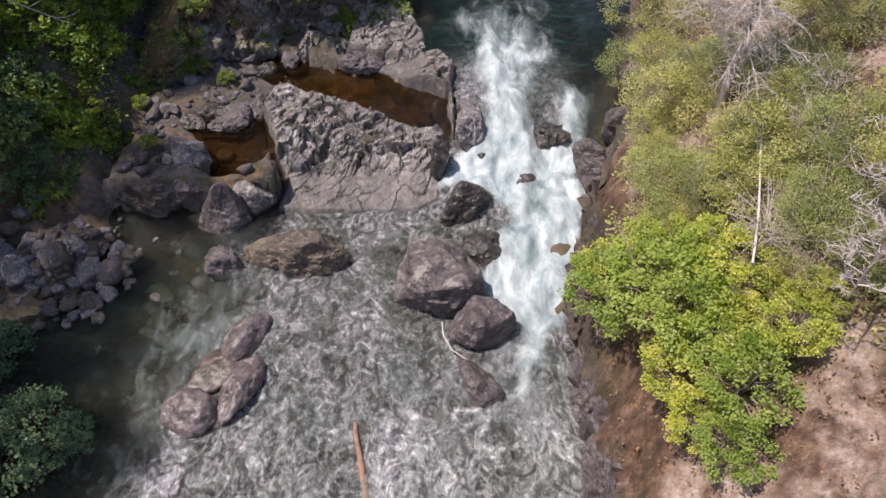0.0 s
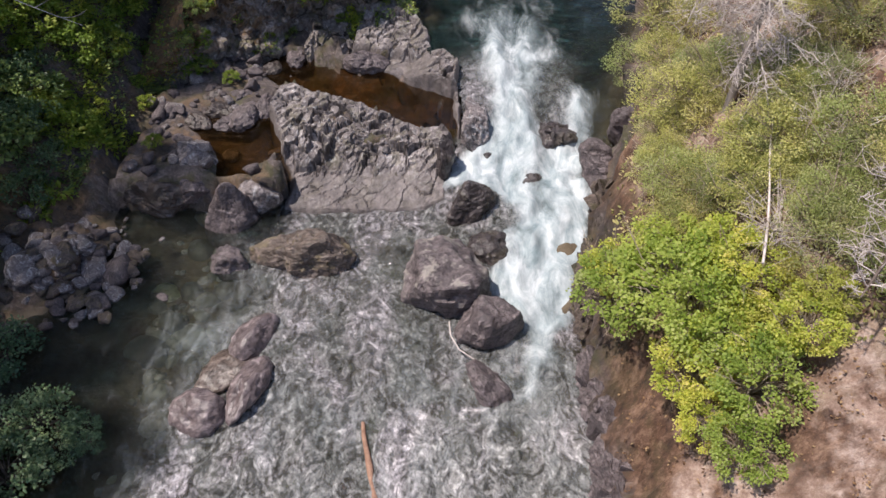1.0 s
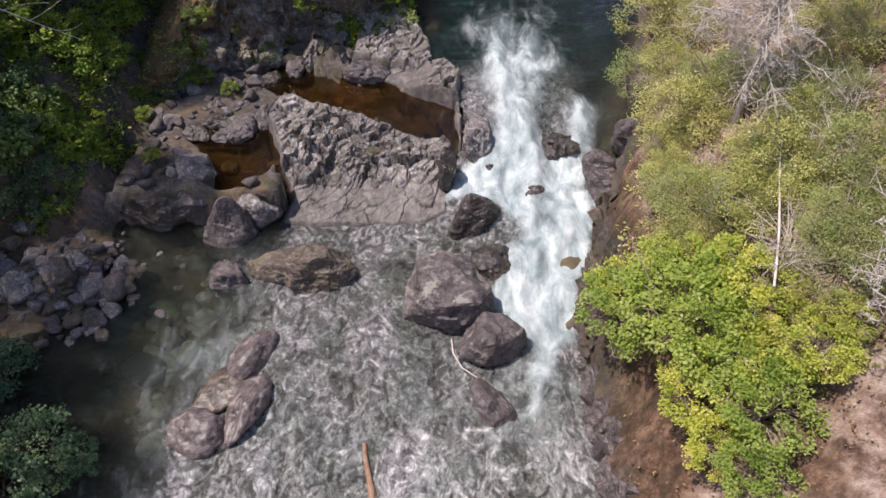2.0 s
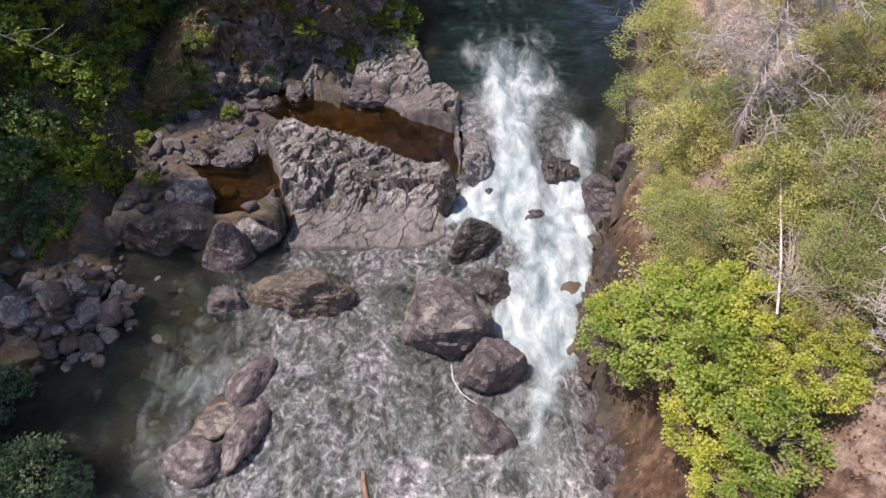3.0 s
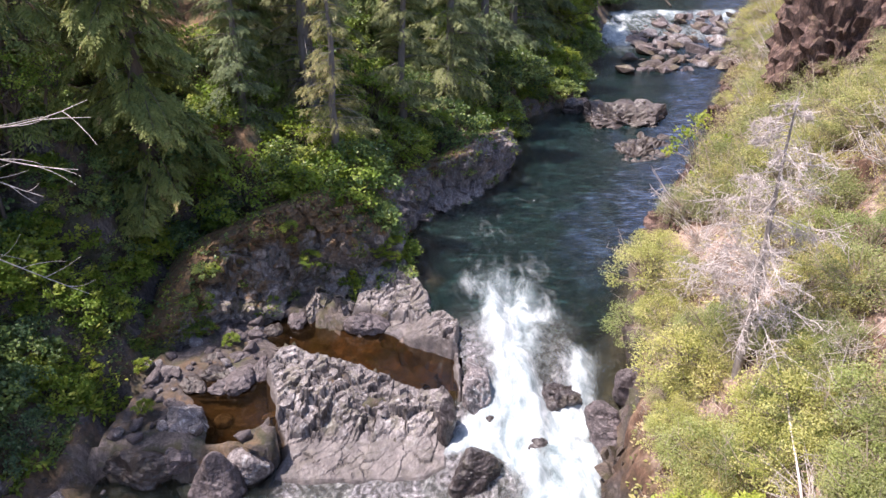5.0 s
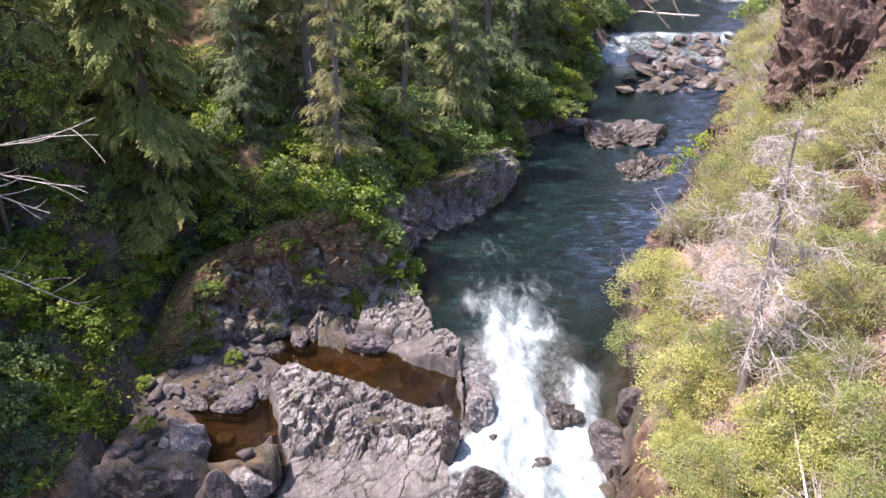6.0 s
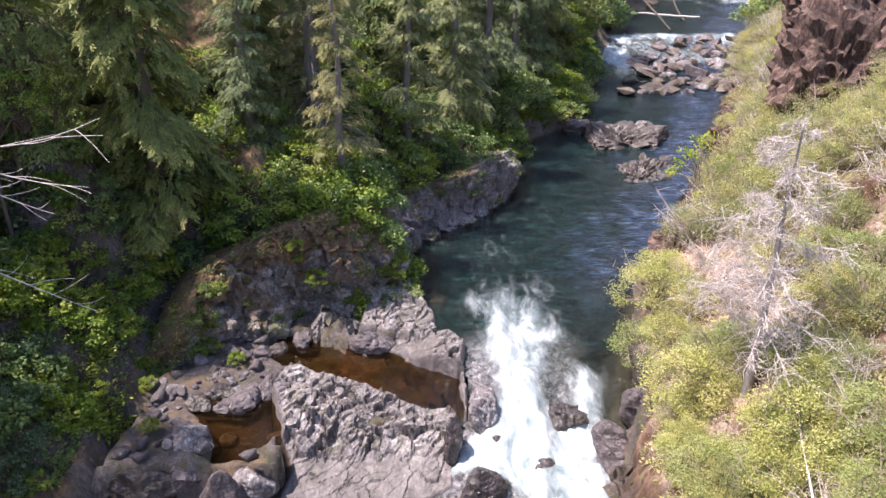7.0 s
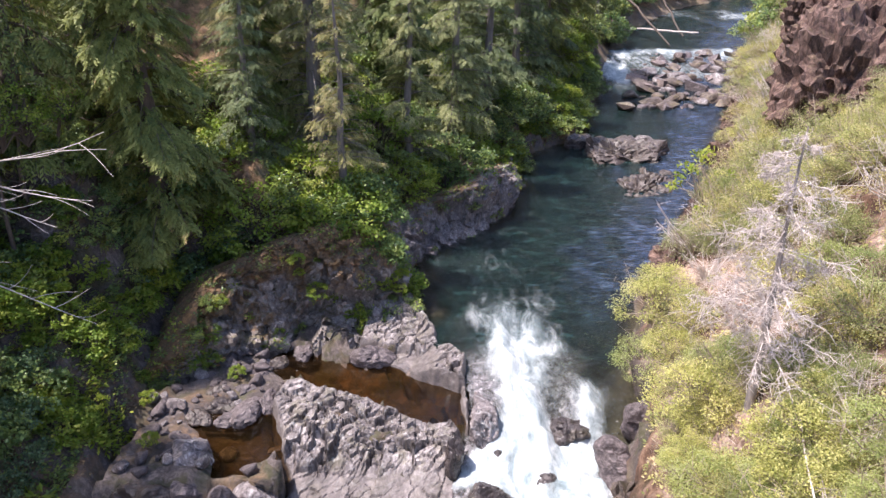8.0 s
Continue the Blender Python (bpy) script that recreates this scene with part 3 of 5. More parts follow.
def shard_mesh(seed, material, size=(1.0, 0.6, 0.45)):
    """A sharp broken block: the hull of a few points in a box."""
    r = np.random.default_rng(seed)
    bm = bmesh.new()
    for p in r.uniform(-1, 1, (16, 3)):
        q = p / max(np.abs(p)) * np.array([1, 1, 1]) * r.uniform(0.75, 1.0)
        bm.verts.new(q * np.array(size))
    out = bmesh.ops.convex_hull(bm, input=bm.verts)
    bmesh.ops.delete(bm, geom=list({g for g in out["geom_interior"] + out["geom_unused"] if isinstance(g, bmesh.types.BMVert)}), context="VERTS")
    me = bpy.data.meshes.new("block")
    bm.to_mesh(me)
    bm.free()
    me.materials.append(material)
    return me


SHARDS = {}


def shards(material):
    if material.name not in SHARDS:
        SHARDS[material.name] = [shard_mesh(900 + i, material, (1.0, 0.5 + 0.05 * (i % 5), 0.35 + 0.06 * (i % 4))) for i in range(12)]
    return SHARDS[material.name]


def rock(name, x, y, z, size, seed, material, label, category="boulder", group="", turn=0.0, tilt=(0, 0), **more):
    ob = new(name, rock_mesh(name, size, seed, material, **more))
    ob.matrix_basis = pose(x, y, z, tilt[0], tilt[1], turn)
    return tagged(ob, label, category, group)


def tubes(lines, sides=5):
    """Tapered tubes along lines; each line is (points (n, 3), radii (n,))."""
    V, F, base = [], [], 0
    ang = np.arange(sides) * 2 * np.pi / sides
    for pts, rad in lines:
        pts, rad = np.asarray(pts, float), np.asarray(rad, float)
        n = len(pts)
        tan = np.gradient(pts, axis=0)
        tan /= np.linalg.norm(tan, axis=1)[:, None] + 1e-9
        ref = np.where(np.abs(tan[:, 2:3]) > 0.8, np.array([[1.0, 0, 0]]), np.array([[0, 0, 1.0]]))
        u = np.cross(tan, ref)
        u /= np.linalg.norm(u, axis=1)[:, None] + 1e-9
        v = np.cross(tan, u)
        ring = pts[:, None, :] + rad[:, None, None] * (np.cos(ang)[None, :, None] * u[:, None, :] + np.sin(ang)[None, :, None] * v[:, None, :])
        V.append(ring.reshape(-1, 3))
        i = np.arange(n - 1)[:, None] * sides
        j = np.arange(sides)[None, :]
        k = (j + 1) % sides
        F.append((np.stack([i + j, i + k, i + sides + k, i + sides + j], -1) + base).reshape(-1, 4))
        base += n * sides
    return np.concatenate(V), np.concatenate(F)


def leaves(c, along, up, length, width, rng, fold=0.25):
    """Small folded leaves: four points each, from the stalk c."""
    n = len(c)
    along = along / (np.linalg.norm(along, axis=1)[:, None] + 1e-9)
    across = np.cross(along, up)
    across /= np.linalg.norm(across, axis=1)[:, None] + 1e-9
    nrm = np.cross(across, along)
    length, width = np.broadcast_to(length, n)[:, None], np.broadcast_to(width, n)[:, None]
    a, tip = c, c + along * length - nrm * length * 0.15
    mid = c + along * length * 0.5
    V = np.stack([a, mid + across * width * 0.5 - nrm * width * fold * 0.5, tip, mid - across * width * 0.5 - nrm * width * fold * 0.5], 1).reshape(-1, 3)
    return V, np.arange(4 * n).reshape(-1, 4)


def unit(rng, n):
    v = rng.normal(size=(n, 3))
    return v / np.linalg.norm(v, axis=1)[:, None]


# ---- plants ----
def bush_parts(seed, radius, clumps, per, leaf, material, stem_material, tall=0.8, droop=0.2, wide=1.0, loose=0.30, bare=0, slim=0.8):
    """Meshes of a leafy bush: stems and crown. Heights start at the root."""
    rng = np.random.default_rng(seed)
    u = unit(rng, clumps)
    u[:, 2] = np.abs(u[:, 2]) * 1.0 - 0.15
    reach = radius * (0.55 + 0.5 * rng.random(clumps) ** 0.5)
    cen = u * reach[:, None] * np.array([wide, 1.0, tall]) + np.array([0, 0, radius * tall * 0.45])
    lines = []
    for c in cen:
        mid = c * np.array([0.35, 0.35, 0.6]) + rng.normal(size=3) * radius * 0.06
        lines.append(([(0, 0, -0.25), tuple(mid), tuple(c)], [0.018 * radius + 0.008, 0.010 * radius + 0.005, 0.004]))
    for i in range(bare):
        a = rng.uniform(0, 6.28)
        tip = np.array([math.cos(a), math.sin(a), rng.uniform(0.5, 1.3)]) * radius * rng.uniform(0.9, 1.35)
        mid = tip * 0.5 + rng.normal(size=3) * radius * 0.12
        lines.append(([(0, 0, 0), tuple(mid), tuple(tip)], [0.02, 0.013, 0.004]))
        for j in range(4):
            s = mid + (tip - mid) * rng.random()
            lines.append(([tuple(s), tuple(s + rng.normal(size=3) * radius * 0.22)], [0.007, 0.002]))
    sv, sf = tubes(lines, 4)
    n = clumps * per
    owner = np.repeat(np.arange(clumps), per)
    spread = unit(rng, n) * (rng.random(n) ** 0.45)[:, None] * radius * loose
    spread[:, 2] *= 0.55
    c = cen[owner] + spread
    out = c - np.array([0, 0, radius * 0.2])
    along = out / np.linalg.norm(out, axis=1)[:, None] + rng.normal(size=(n, 3)) * 0.7
    along[:, 2] -= droop
    up = np.array([0, 0, 1.0]) + rng.normal(size=(n, 3)) * 0.45
    size = leaf * rng.uniform(0.6, 1.25, n)
    V, F = leaves(c, along, up, size, size * slim, rng)
    tone = np.clip(0.5 + 0.15 * rng.normal(size=n) + 0.18 * rng.normal(size=clumps)[owner], 0, 1)
    return (mesh_of("branchwork", sv, sf, stem_material), mesh_of("crown", V, F, material, False, [("shade_of_leaf", tone)]))


def plant(name, meshes, x, y, z, turn, size, label, category="bush", group="", names=("branchwork", "crown")):
    ob = empty(name, x, y, z, turn, size)
    for nm, me in zip(names, meshes):
        made = part(nm, me, ob)
        if nm in ("branchwork", "crown"):
            tagged(made, kind="stuff")
    return tagged(ob, label, category, group)


def conifer_parts(seed, tall, reach, limbs, sprays, material, bark, start=0.12, droop=0.45, spray=0.32, thick=0.02, thin=0.0, fan=3, slim=0.34):
    """Meshes of a conifer: trunk, limbs and crown of flat hanging sprays."""
    rng = np.random.default_rng(seed)
    zs = np.linspace(0, tall, 9)
    sway = np.cumsum(rng.normal(size=(9, 2)) * 0.006 * tall, axis=0)
    sway -= sway[0]
    pts = np.column_stack([sway, zs])
    pts[0, 2] = -0.6
    tv, tf = tubes([(pts, thick * tall * (1 - zs / tall) ** 0.8 + 0.012)], 9)
    lines, C, A, U = [], [], [], []
    for i in range(limbs):
        h = start + (1 - start) * ((i + rng.random()) / limbs)
        root = np.array([np.interp(h * tall, zs, pts[:, 0]), np.interp(h * tall, zs, pts[:, 1]), h * tall])
        a = rng.uniform(0, 6.283)
        L = reach * (1 - h) ** 0.75 * rng.uniform(0.55, 1.1) + 0.25
        s = np.linspace(0, 1, 6)
        head = np.array([math.cos(a), math.sin(a)])
        z = 0.18 * L * s - droop * L * s ** 2 * rng.uniform(0.6, 1.3)
        limb = root + np.column_stack([head[0] * L * s, head[1] * L * s, z])
        lines.append((limb, np.linspace(0.010 * L + 0.008, 0.004, 6)))
        if rng.random() < thin:
            continue
        k = max(6, int(sprays * L / reach))
        t = rng.random(k) ** 0.75 * 0.9 + 0.12
        side_way = np.where(rng.random(k) < 0.5, 1.0, -1.0)
        base = np.column_stack([np.interp(t, s, limb[:, j]) for j in range(3)])
        cross = np.array([-head[1], head[0], 0])
        off = side_way * (1.05 - t) * L * 0.42 * rng.random(k)
        base = base + cross * off[:, None]
        base[:, 2] -= np.abs(off) * 0.35 + rng.random(k) * 0.08
        along = np.column_stack([head[0] + cross[0] * side_way * 0.8, head[1] + cross[1] * side_way * 0.8, -0.35 - rng.random(k) * 0.7]) + rng.normal(size=(k, 3)) * 0.25
        C.append(base)
        A.append(along)
        U.append(np.array([0, 0, 1.0]) + rng.normal(size=(k, 3)) * 0.35 + np.array([head[0], head[1], 0]) * 0.5)
    lv, lf = tubes(lines, 4)
    C, A, U = np.concatenate(C), np.concatenate(A), np.concatenate(U)
    n = len(C)
    # every spray is a hanging frond: leaflets on both sides of a drooping rib
    A /= np.linalg.norm(A, axis=1)[:, None]
    cross = np.cross(A, U)
    cross /= np.linalg.norm(cross, axis=1)[:, None] + 1e-9
    face = np.cross(cross, A)
    long = spray * rng.uniform(0.6, 1.25, n)[:, None]
    V, tones = [], []
    for j in range(fan):
        t, way = (j // 2 + 0.5) / (fan // 2 + 0.5), (-1) ** j
        c = C + A * long * t - np.array([0, 0, 1.0]) * long * 0.28 * t * t
        go = A * 0.75 + cross * way * (0.85 - 0.5 * t) - np.array([0, 0, 0.25]) + rng.normal(size=C.shape) * 0.16
        size = (long * (0.42 - 0.20 * t) * rng.uniform(0.75, 1.25, (n, 1)))[:, 0]
        V.append(leaves(c, go, face + rng.normal(size=C.shape) * 0.2, size, size * slim, rng, 0.1)[0].reshape(n, 4, 3))
        tones.append(0.40 + 0.20 * t)
    V = np.stack(V, 1).reshape(-1, 3)
    F = np.arange(len(V)).reshape(-1, 4)
    tone = np.clip((np.array(tones)[None, :] + 0.17 * rng.normal(size=(n, 1)) + 0.08 * rng.normal(size=(n, fan))).ravel(), 0, 1)
    return (mesh_of("trunk", tv, tf, bark), mesh_of("branchwork", lv, lf, bark), mesh_of("crown", V, F, material, False, [("shade_of_leaf", tone)]))


def dead_tree_parts(seed, tall, reach, limbs, material, start=0.2, lean=(0, 0), twigs=10, thick=0.016):
    """A bare conifer: trunk, and limbs with a lace of fine twigs."""
    rng = np.random.default_rng(seed)
    zs = np.linspace(0, tall, 8)
    pts = np.column_stack([lean[0] * zs / tall + 0.02 * np.sin(zs), lean[1] * zs / tall, zs])
    pts[0, 2] = -0.5
    tv, tf = tubes([(pts, thick * tall * (1 - zs / tall) + 0.012)], 8)
    lines = []
    for i in range(limbs):
        h = start + (0.98 - start) * ((i + rng.random()) / limbs)
        root = np.array([np.interp(h * tall, zs, pts[:, j]) for j in range(3)])
        a = rng.uniform(0, 6.283)
        L = reach * (1 - h) ** 0.6 * rng.uniform(0.5, 1.1) + 0.2
        head = np.array([math.cos(a), math.sin(a), 0])
        s = np.linspace(0, 1, 5)
        limb = root + head * (L * s)[:, None]
        limb[:, 2] += -0.22 * L * s + 0.10 * L * s ** 2 + rng.normal(size=5) * 0.02
        lines.append((limb, np.linspace(0.015, 0.006, 5)))
        for j in range(twigs):
            t = rng.uniform(0.25, 1.0)
            b = np.array([np.interp(t, s, limb[:, q]) for q in range(3)])
            w = rng.normal(size=3) * 0.5 + head * 0.5 + np.array([0, 0, -0.35])
            tip = b + w / np.linalg.norm(w) * L * 0.38 * rng.uniform(0.5, 1.1)
            lines.append(([tuple(b), tuple((b + tip) / 2 + rng.normal(size=3) * 0.03), tuple(tip)], [0.008, 0.006, 0.004]))
            for q in range(3):
                c = b + (tip - b) * rng.uniform(0.3, 0.9)
                lines.append(([tuple(c), tuple(c + rng.normal(size=3) * L * 0.11)], [0.006, 0.004]))
    lv, lf = tubes(lines, 3)
    return mesh_of("trunk", tv, tf, material), mesh_of("branchwork", lv, lf, material)


def undergrowth_mesh(name, x, y, n_leaf, size, material, seed, upright=0.6, slim=0.42, z=None):
    """Many small plants, each a rosette of leaves, rooted on the ground at x, y."""
    r = np.random.default_rng(seed)
    z = height(x, y) if z is None else z
    n = len(x)
    own = np.repeat(np.arange(n), n_leaf)
    big = size * r.uniform(0.5, 1.4, n)[own]
    a = r.uniform(0, 6.283, n * n_leaf)
    lift = r.uniform(0.0, 1.0, n * n_leaf) * upright
    along = np.column_stack([np.cos(a), np.sin(a), lift])
    c = np.column_stack([x, y, z])[own] + along * (big * r.random(n * n_leaf))[:, None] * 0.9
    c[:, 2] += big * 0.5 * r.random(n * n_leaf)
    V, F = leaves(c, along + r.normal(size=along.shape) * 0.3, np.array([0, 0, 1.0]) + r.normal(size=along.shape) * 0.4, big * 0.75, big * slim, r)
    tone = np.clip(0.5 + 0.2 * r.normal(size=n * n_leaf) + 0.2 * r.normal(size=n)[own], 0, 1)
    return mesh_of(name, V, F, material, False, [("shade_of_leaf", tone)])


def ground_at(x, y):
    return float(height(np.array([x]), np.array([y]))[0])


# ---- the land ----
xs = axis(-420, -17, 16, 420, 0.21, 1.09)
ys = axis(-80, 3.5, 38, 520, 0.21, 1.07)
gx, gy = [a.ravel() for a in np.meshgrid(xs, ys)]
gz = height(gx, gy)
cols = len(xs)
ids = np.arange(len(gx)).reshape(len(ys), cols)
quads = np.stack([ids[:-1, :-1], ids[:-1, 1:], ids[1:, 1:], ids[1:, :-1]], -1).reshape(-1, 4)
g_left, g_right = side(LEFT, gx, gy), -side(RIGHT, gx, gy)
spot = fbm(np.stack([gx, gy, gz], 1) * 0.8, 4, 40)
slope_y, slope_x = np.gradient(gz.reshape(len(ys), cols), ys, xs)
tilt = np.hypot(slope_x, slope_y).ravel()
rocky = smooth((tilt - 1.6 + 0.7 * spot) / 0.7) * (g_right < 0)
rocky = np.maximum(rocky, smooth((np.where(gy < 20, 0.45, 1.5) - np.abs(g_left) + 0.9 * spot) / 0.8) * (g_left > -1) * (g_right < 0))
rocky = np.maximum(rocky, smooth((0.55 - np.abs(g_right) + 0.4 * spot) / 0.3) * (g_right > -1))
rocky *= 1 - 0.75 * smooth((spot - 0.1) / 0.4) * (g_left > 0.6)
rocky = np.maximum(rocky, shelf_zone(gx, gy))
gravelly = np.exp(-((gx + 10.6) / 2.0) ** 4 - ((gy - 12.2) / 1.8) ** 4)
rocky = np.maximum(rocky, gravelly)
quiet = (1 - 0.95 * gravelly) * (1 - 0.85 * smooth((-5.4 - gx) / 0.5) * shelf_zone(gx, gy))
bedness = ((g_left < 0) & (g_right < 0) & (gz < level(gx, gy) + 0.05)).astype(float) * (1 - shelf_zone(gx, gy))
length = np.hypot(tilt, 1)
land = np.stack([gx, gy, gz], 1)
v1, s1 = blocks(land * np.array([1.1, 1.1, 1.6]) + 0.3 * np.stack([spot, spot, spot], 1), 77)
v2, s2 = blocks(land * 2.6, 78)
push = quiet * (0.38 * rocky + 0.16 * (g_right > 0.2) * smooth((22 - gy) / 4)) * (1 - 0.7 * bedness) * (0.6 * v1 + 1.0 * s1 + 0.45 * v2 + 0.5 * s2) * smooth((70 - gy) / 10)
land += np.stack([-slope_x.ravel(), -slope_y.ravel(), np.ones_like(gx)], 1) / length[:, None] * push[:, None]
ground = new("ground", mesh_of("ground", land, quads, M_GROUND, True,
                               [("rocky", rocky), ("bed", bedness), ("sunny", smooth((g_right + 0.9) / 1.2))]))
tagged(ground, "gorge banks of brown soil, moss and rock with a stony river bed", "ground", kind="structure")

# ---- the water ----
wx = axis(-16, -13, 9, 130, 0.10, 1.05)
wy = axis(-40, 5, 24, 170, 0.10, 1.035)
qx, qy = [a.ravel() for a in np.meshgrid(wx, wy)]
lev = level(qx, qy)
p3 = np.stack([qx, qy, np.zeros_like(qx)], 1)
foam_l = np.interp(qy, (7.5, 9.2, 10.2, 11, 12, 12.8, 13.9, 15, 15.3, 16.4, 17.2, 18.9, 20.8, 22.3, 24), (1.5, 1.9, 1.8, 1.3, 1.3, 1.9, 1.8, 1.4, 0.1, 0.4, 1.3, 1.35, 1.2, 0.9, 0.7))
foam_r = np.interp(qy, (7.5, 9.2, 10.2, 11, 12.8, 14.8, 16, 16.8, 17.3, 18.9, 20.1, 22.3, 24), (2.3, 2.9, 3.3, 3.5, 4.0, 4.8, 4.8, 4.6, 3.2, 3.1, 3.5, 3.9, 3.7))
chop0 = fbm(p3 * 0.9, 3, 67)
edge = np.minimum(qx - foam_l, foam_r - qx)
power = np.interp(qy, (6.5, 8, 9.5, 11, 12, 16, 17.5, 19, 20.5, 22.0, 23.2, 25), (0.0, 0.46, 0.68, 0.84, 0.94, 0.88, 0.84, 0.82, 0.76, 0.60, 0.42, 0.05))
foam = power * smooth((edge + np.interp(qy, (17, 20, 23), (0.40, 0.6, 0.9)) + 0.40 * chop0) / np.interp(qy, (10, 16, 19, 23), (1.1, 1.1, 1.3, 2.0)))
lobe = np.exp(-((qx - 4.35 - 0.12 * (qy - 18)) / 0.5) ** 2) * smooth((qy - 16.4) / 0.8) * smooth((20.0 - qy) / 2.0)
flow = fbm(p3 * np.array([2.2, 0.7, 1]) + 0.7 * np.stack([chop0, chop0, chop0], 1), 4, 66)
foam = np.maximum(foam, 0.72 * lobe)
foam = foam * np.clip(0.97 + np.interp(qy, (9, 11, 12.5, 15, 16.3, 19, 22), (0.6, 0.45, 0.34, 0.45, 0.55, 0.32, 0.3)) * flow, 0.35, 1.2)
foam *= smooth((side(RIGHT, qx, qy) + 0.05) / 0.4)
# the upper rapids
reach_up = smooth((qy - 58) / 4) * smooth((72 - qy) / 6)
foam = np.maximum(foam, reach_up * 0.34 * smooth((fbm(p3 * 0.35, 3, 70) + 0.05) / 0.5))
foam = np.maximum(foam, 1.1 * np.exp(-((qx - 14.9) / 1.3) ** 2 - ((qy - 62.5) / 3.4) ** 2))
foam = np.maximum(foam, 0.42 * smooth((qy - 86) / 3) * smooth((96 - qy) / 4) * smooth(0.5 + fbm(p3 * 0.4, 3, 75)))
foam = np.maximum(foam, 0.75 * np.exp(-((qy - 68.5 + 0.8 * chop0) / 1.3) ** 2) * smooth((qx - 14) / 2))
# light riffles where the tail of the pool runs over stones
foam = np.maximum(foam, 0.20 * smooth((13.5 - qy) / 2) * smooth((qx + 8.5) / 2) * (0.6 + 0.6 * fbm(p3 * 0.5, 3, 71)))
# sky sheen painted over the shallows, and churned water beside the foam
milk_sheen = smooth((14.6 - qy) / 2.5) * smooth((qx + np.interp(qy, (5, 7, 8.5), (8.6, 7.4, 7.0)) + 0.5 * np.sin(qy)) / 2.0) * (0.75 + 0.25 * smooth((9.5 - qy) / 3))
milk_sheen = np.maximum(milk_sheen, 0.75 * smooth((qx + 5.5) / 1.5) * smooth((15.6 - qy) / 0.5) * smooth((qy - 12) / 1.5))
milk_sheen = np.maximum(milk_sheen, 0.6 * smooth((edge + 1.4) / 1.0) * smooth((21.5 - qy) / 2))
rough_water = np.clip(foam * 1.2, 0, 1) * smooth(side(RIGHT, qx, qy) / 0.7)
chop = fbm(p3 * np.array([1.5, 1.0, 1]), 4, 60)
swell = fbm(p3 * np.array([0.7, 0.5, 1]), 3, 64)
calm = np.interp(qy, (10, 16, 22, 28), (0.06, 0.05, 0.025, 0.012))
qz = lev + calm * chop * 0.8 + rough_water * (0.18 * chop + 0.22 * np.abs(swell) + 0.10 * flow) + 0.02
# shade beside the left bank, painted in as extra murk
bank_shade = smooth((-6.5 - qx) / 2.0) * smooth((14.5 - qy) / 2.0)
# from the upper rapids on, added murk stands in for reflected trees
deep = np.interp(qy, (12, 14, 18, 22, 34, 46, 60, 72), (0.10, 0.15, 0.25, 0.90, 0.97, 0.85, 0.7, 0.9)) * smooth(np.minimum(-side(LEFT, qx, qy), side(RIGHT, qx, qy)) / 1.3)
from_left, from_right = np.maximum(-side(LEFT, qx, qy), 0), np.maximum(side(RIGHT, qx, qy), 0)
# where the sky reflection is painted: right side of the upper river
sky_blue = smooth((from_left / (from_left + from_right + 0.01) - 0.48 + 0.16 * chop0) / 0.42) * smooth((qy - 21) / 9)
w_ids = np.arange(len(qx)).reshape(len(wy), len(wx))
w_quads = np.stack([w_ids[:-1, :-1], w_ids[:-1, 1:], w_ids[1:, 1:], w_ids[1:, :-1]], -1).reshape(-1, 4)
wet = (side(LEFT, qx, qy) < 1.0) & (side(RIGHT, qx, qy) > -0.5) & (shelf_zone(qx, qy) < 0.75)
w_quads = w_quads[wet[w_quads].any(axis=1)]
used, back = np.unique(w_quads, return_inverse=True)
river = new("water", mesh_of("water", np.stack([qx, qy, qz], 1)[used], back.reshape(-1, 4), M_WATER, True, [("foam", foam[used]), ("deep", np.maximum(deep, 0.3 * bank_shade)[used]), ("milk_sheen", milk_sheen[used]), ("sky_blue", sky_blue[used])]))
tagged(river, "clear green river with white foaming cascade over rocks", "water", kind="structure")

px, py = [a.ravel() for a in np.meshgrid(np.arange(-10.2, 1.2, 0.25), np.arange(13.9, 23.2, 0.25))]
p_ids = np.arange(len(px)).reshape(-1, len(np.arange(-10.2, 1.2, 0.25)))
p_quads = np.stack([p_ids[:-1, :-1], p_ids[:-1, 1:], p_ids[1:, 1:], p_ids[1:, :-1]], -1).reshape(-1, 4)
p_quads = p_quads[(pits(px, py) > 0.02)[p_quads].any(axis=1)]
used, back = np.unique(p_quads, return_inverse=True)
puddle = new("puddle", mesh_of("puddle", np.stack([px, py, 0.86 + 0 * px], 1)[used], back.reshape(-1, 4), M_PUDDLE, True,
                               [("foam", np.zeros(len(used))), ("deep", np.zeros(len(used))), ("milk_sheen", np.zeros(len(used)))]))
tagged(puddle, "still brown water lying between the rocks", "puddle", kind="structure")

# ---- rocks in the stream ----
rock("boulder", 0.08, 11.45, 0.42, (1.48, 1.25, 1.42), 3, M_TOPPED, "large rounded boulder with pale lichen crust on top", k=5, rough=0.07, turn=20)
rock("boulder", 1.2, 10.1, 0.2, (0.95, 0.80, 1.0), 8, M_BOULDER, "angular dark purple boulder beside the cascade", k=5, rough=0.06, facets=8, round_off=16, turn=35)
rock("boulder", 1.15, 8.45, 0.08, (0.85, 0.45, 0.50), 12, M_BOULDER, "long low rock lying in the shallows", rough=0.06, turn=-52)
rock("boulder", -3.9, 12.55, 0.15, (1.62, 0.85, 0.95), 21, M_BROWN, "long brown weathered boulder standing in shallow water", k=5, turn=-6)
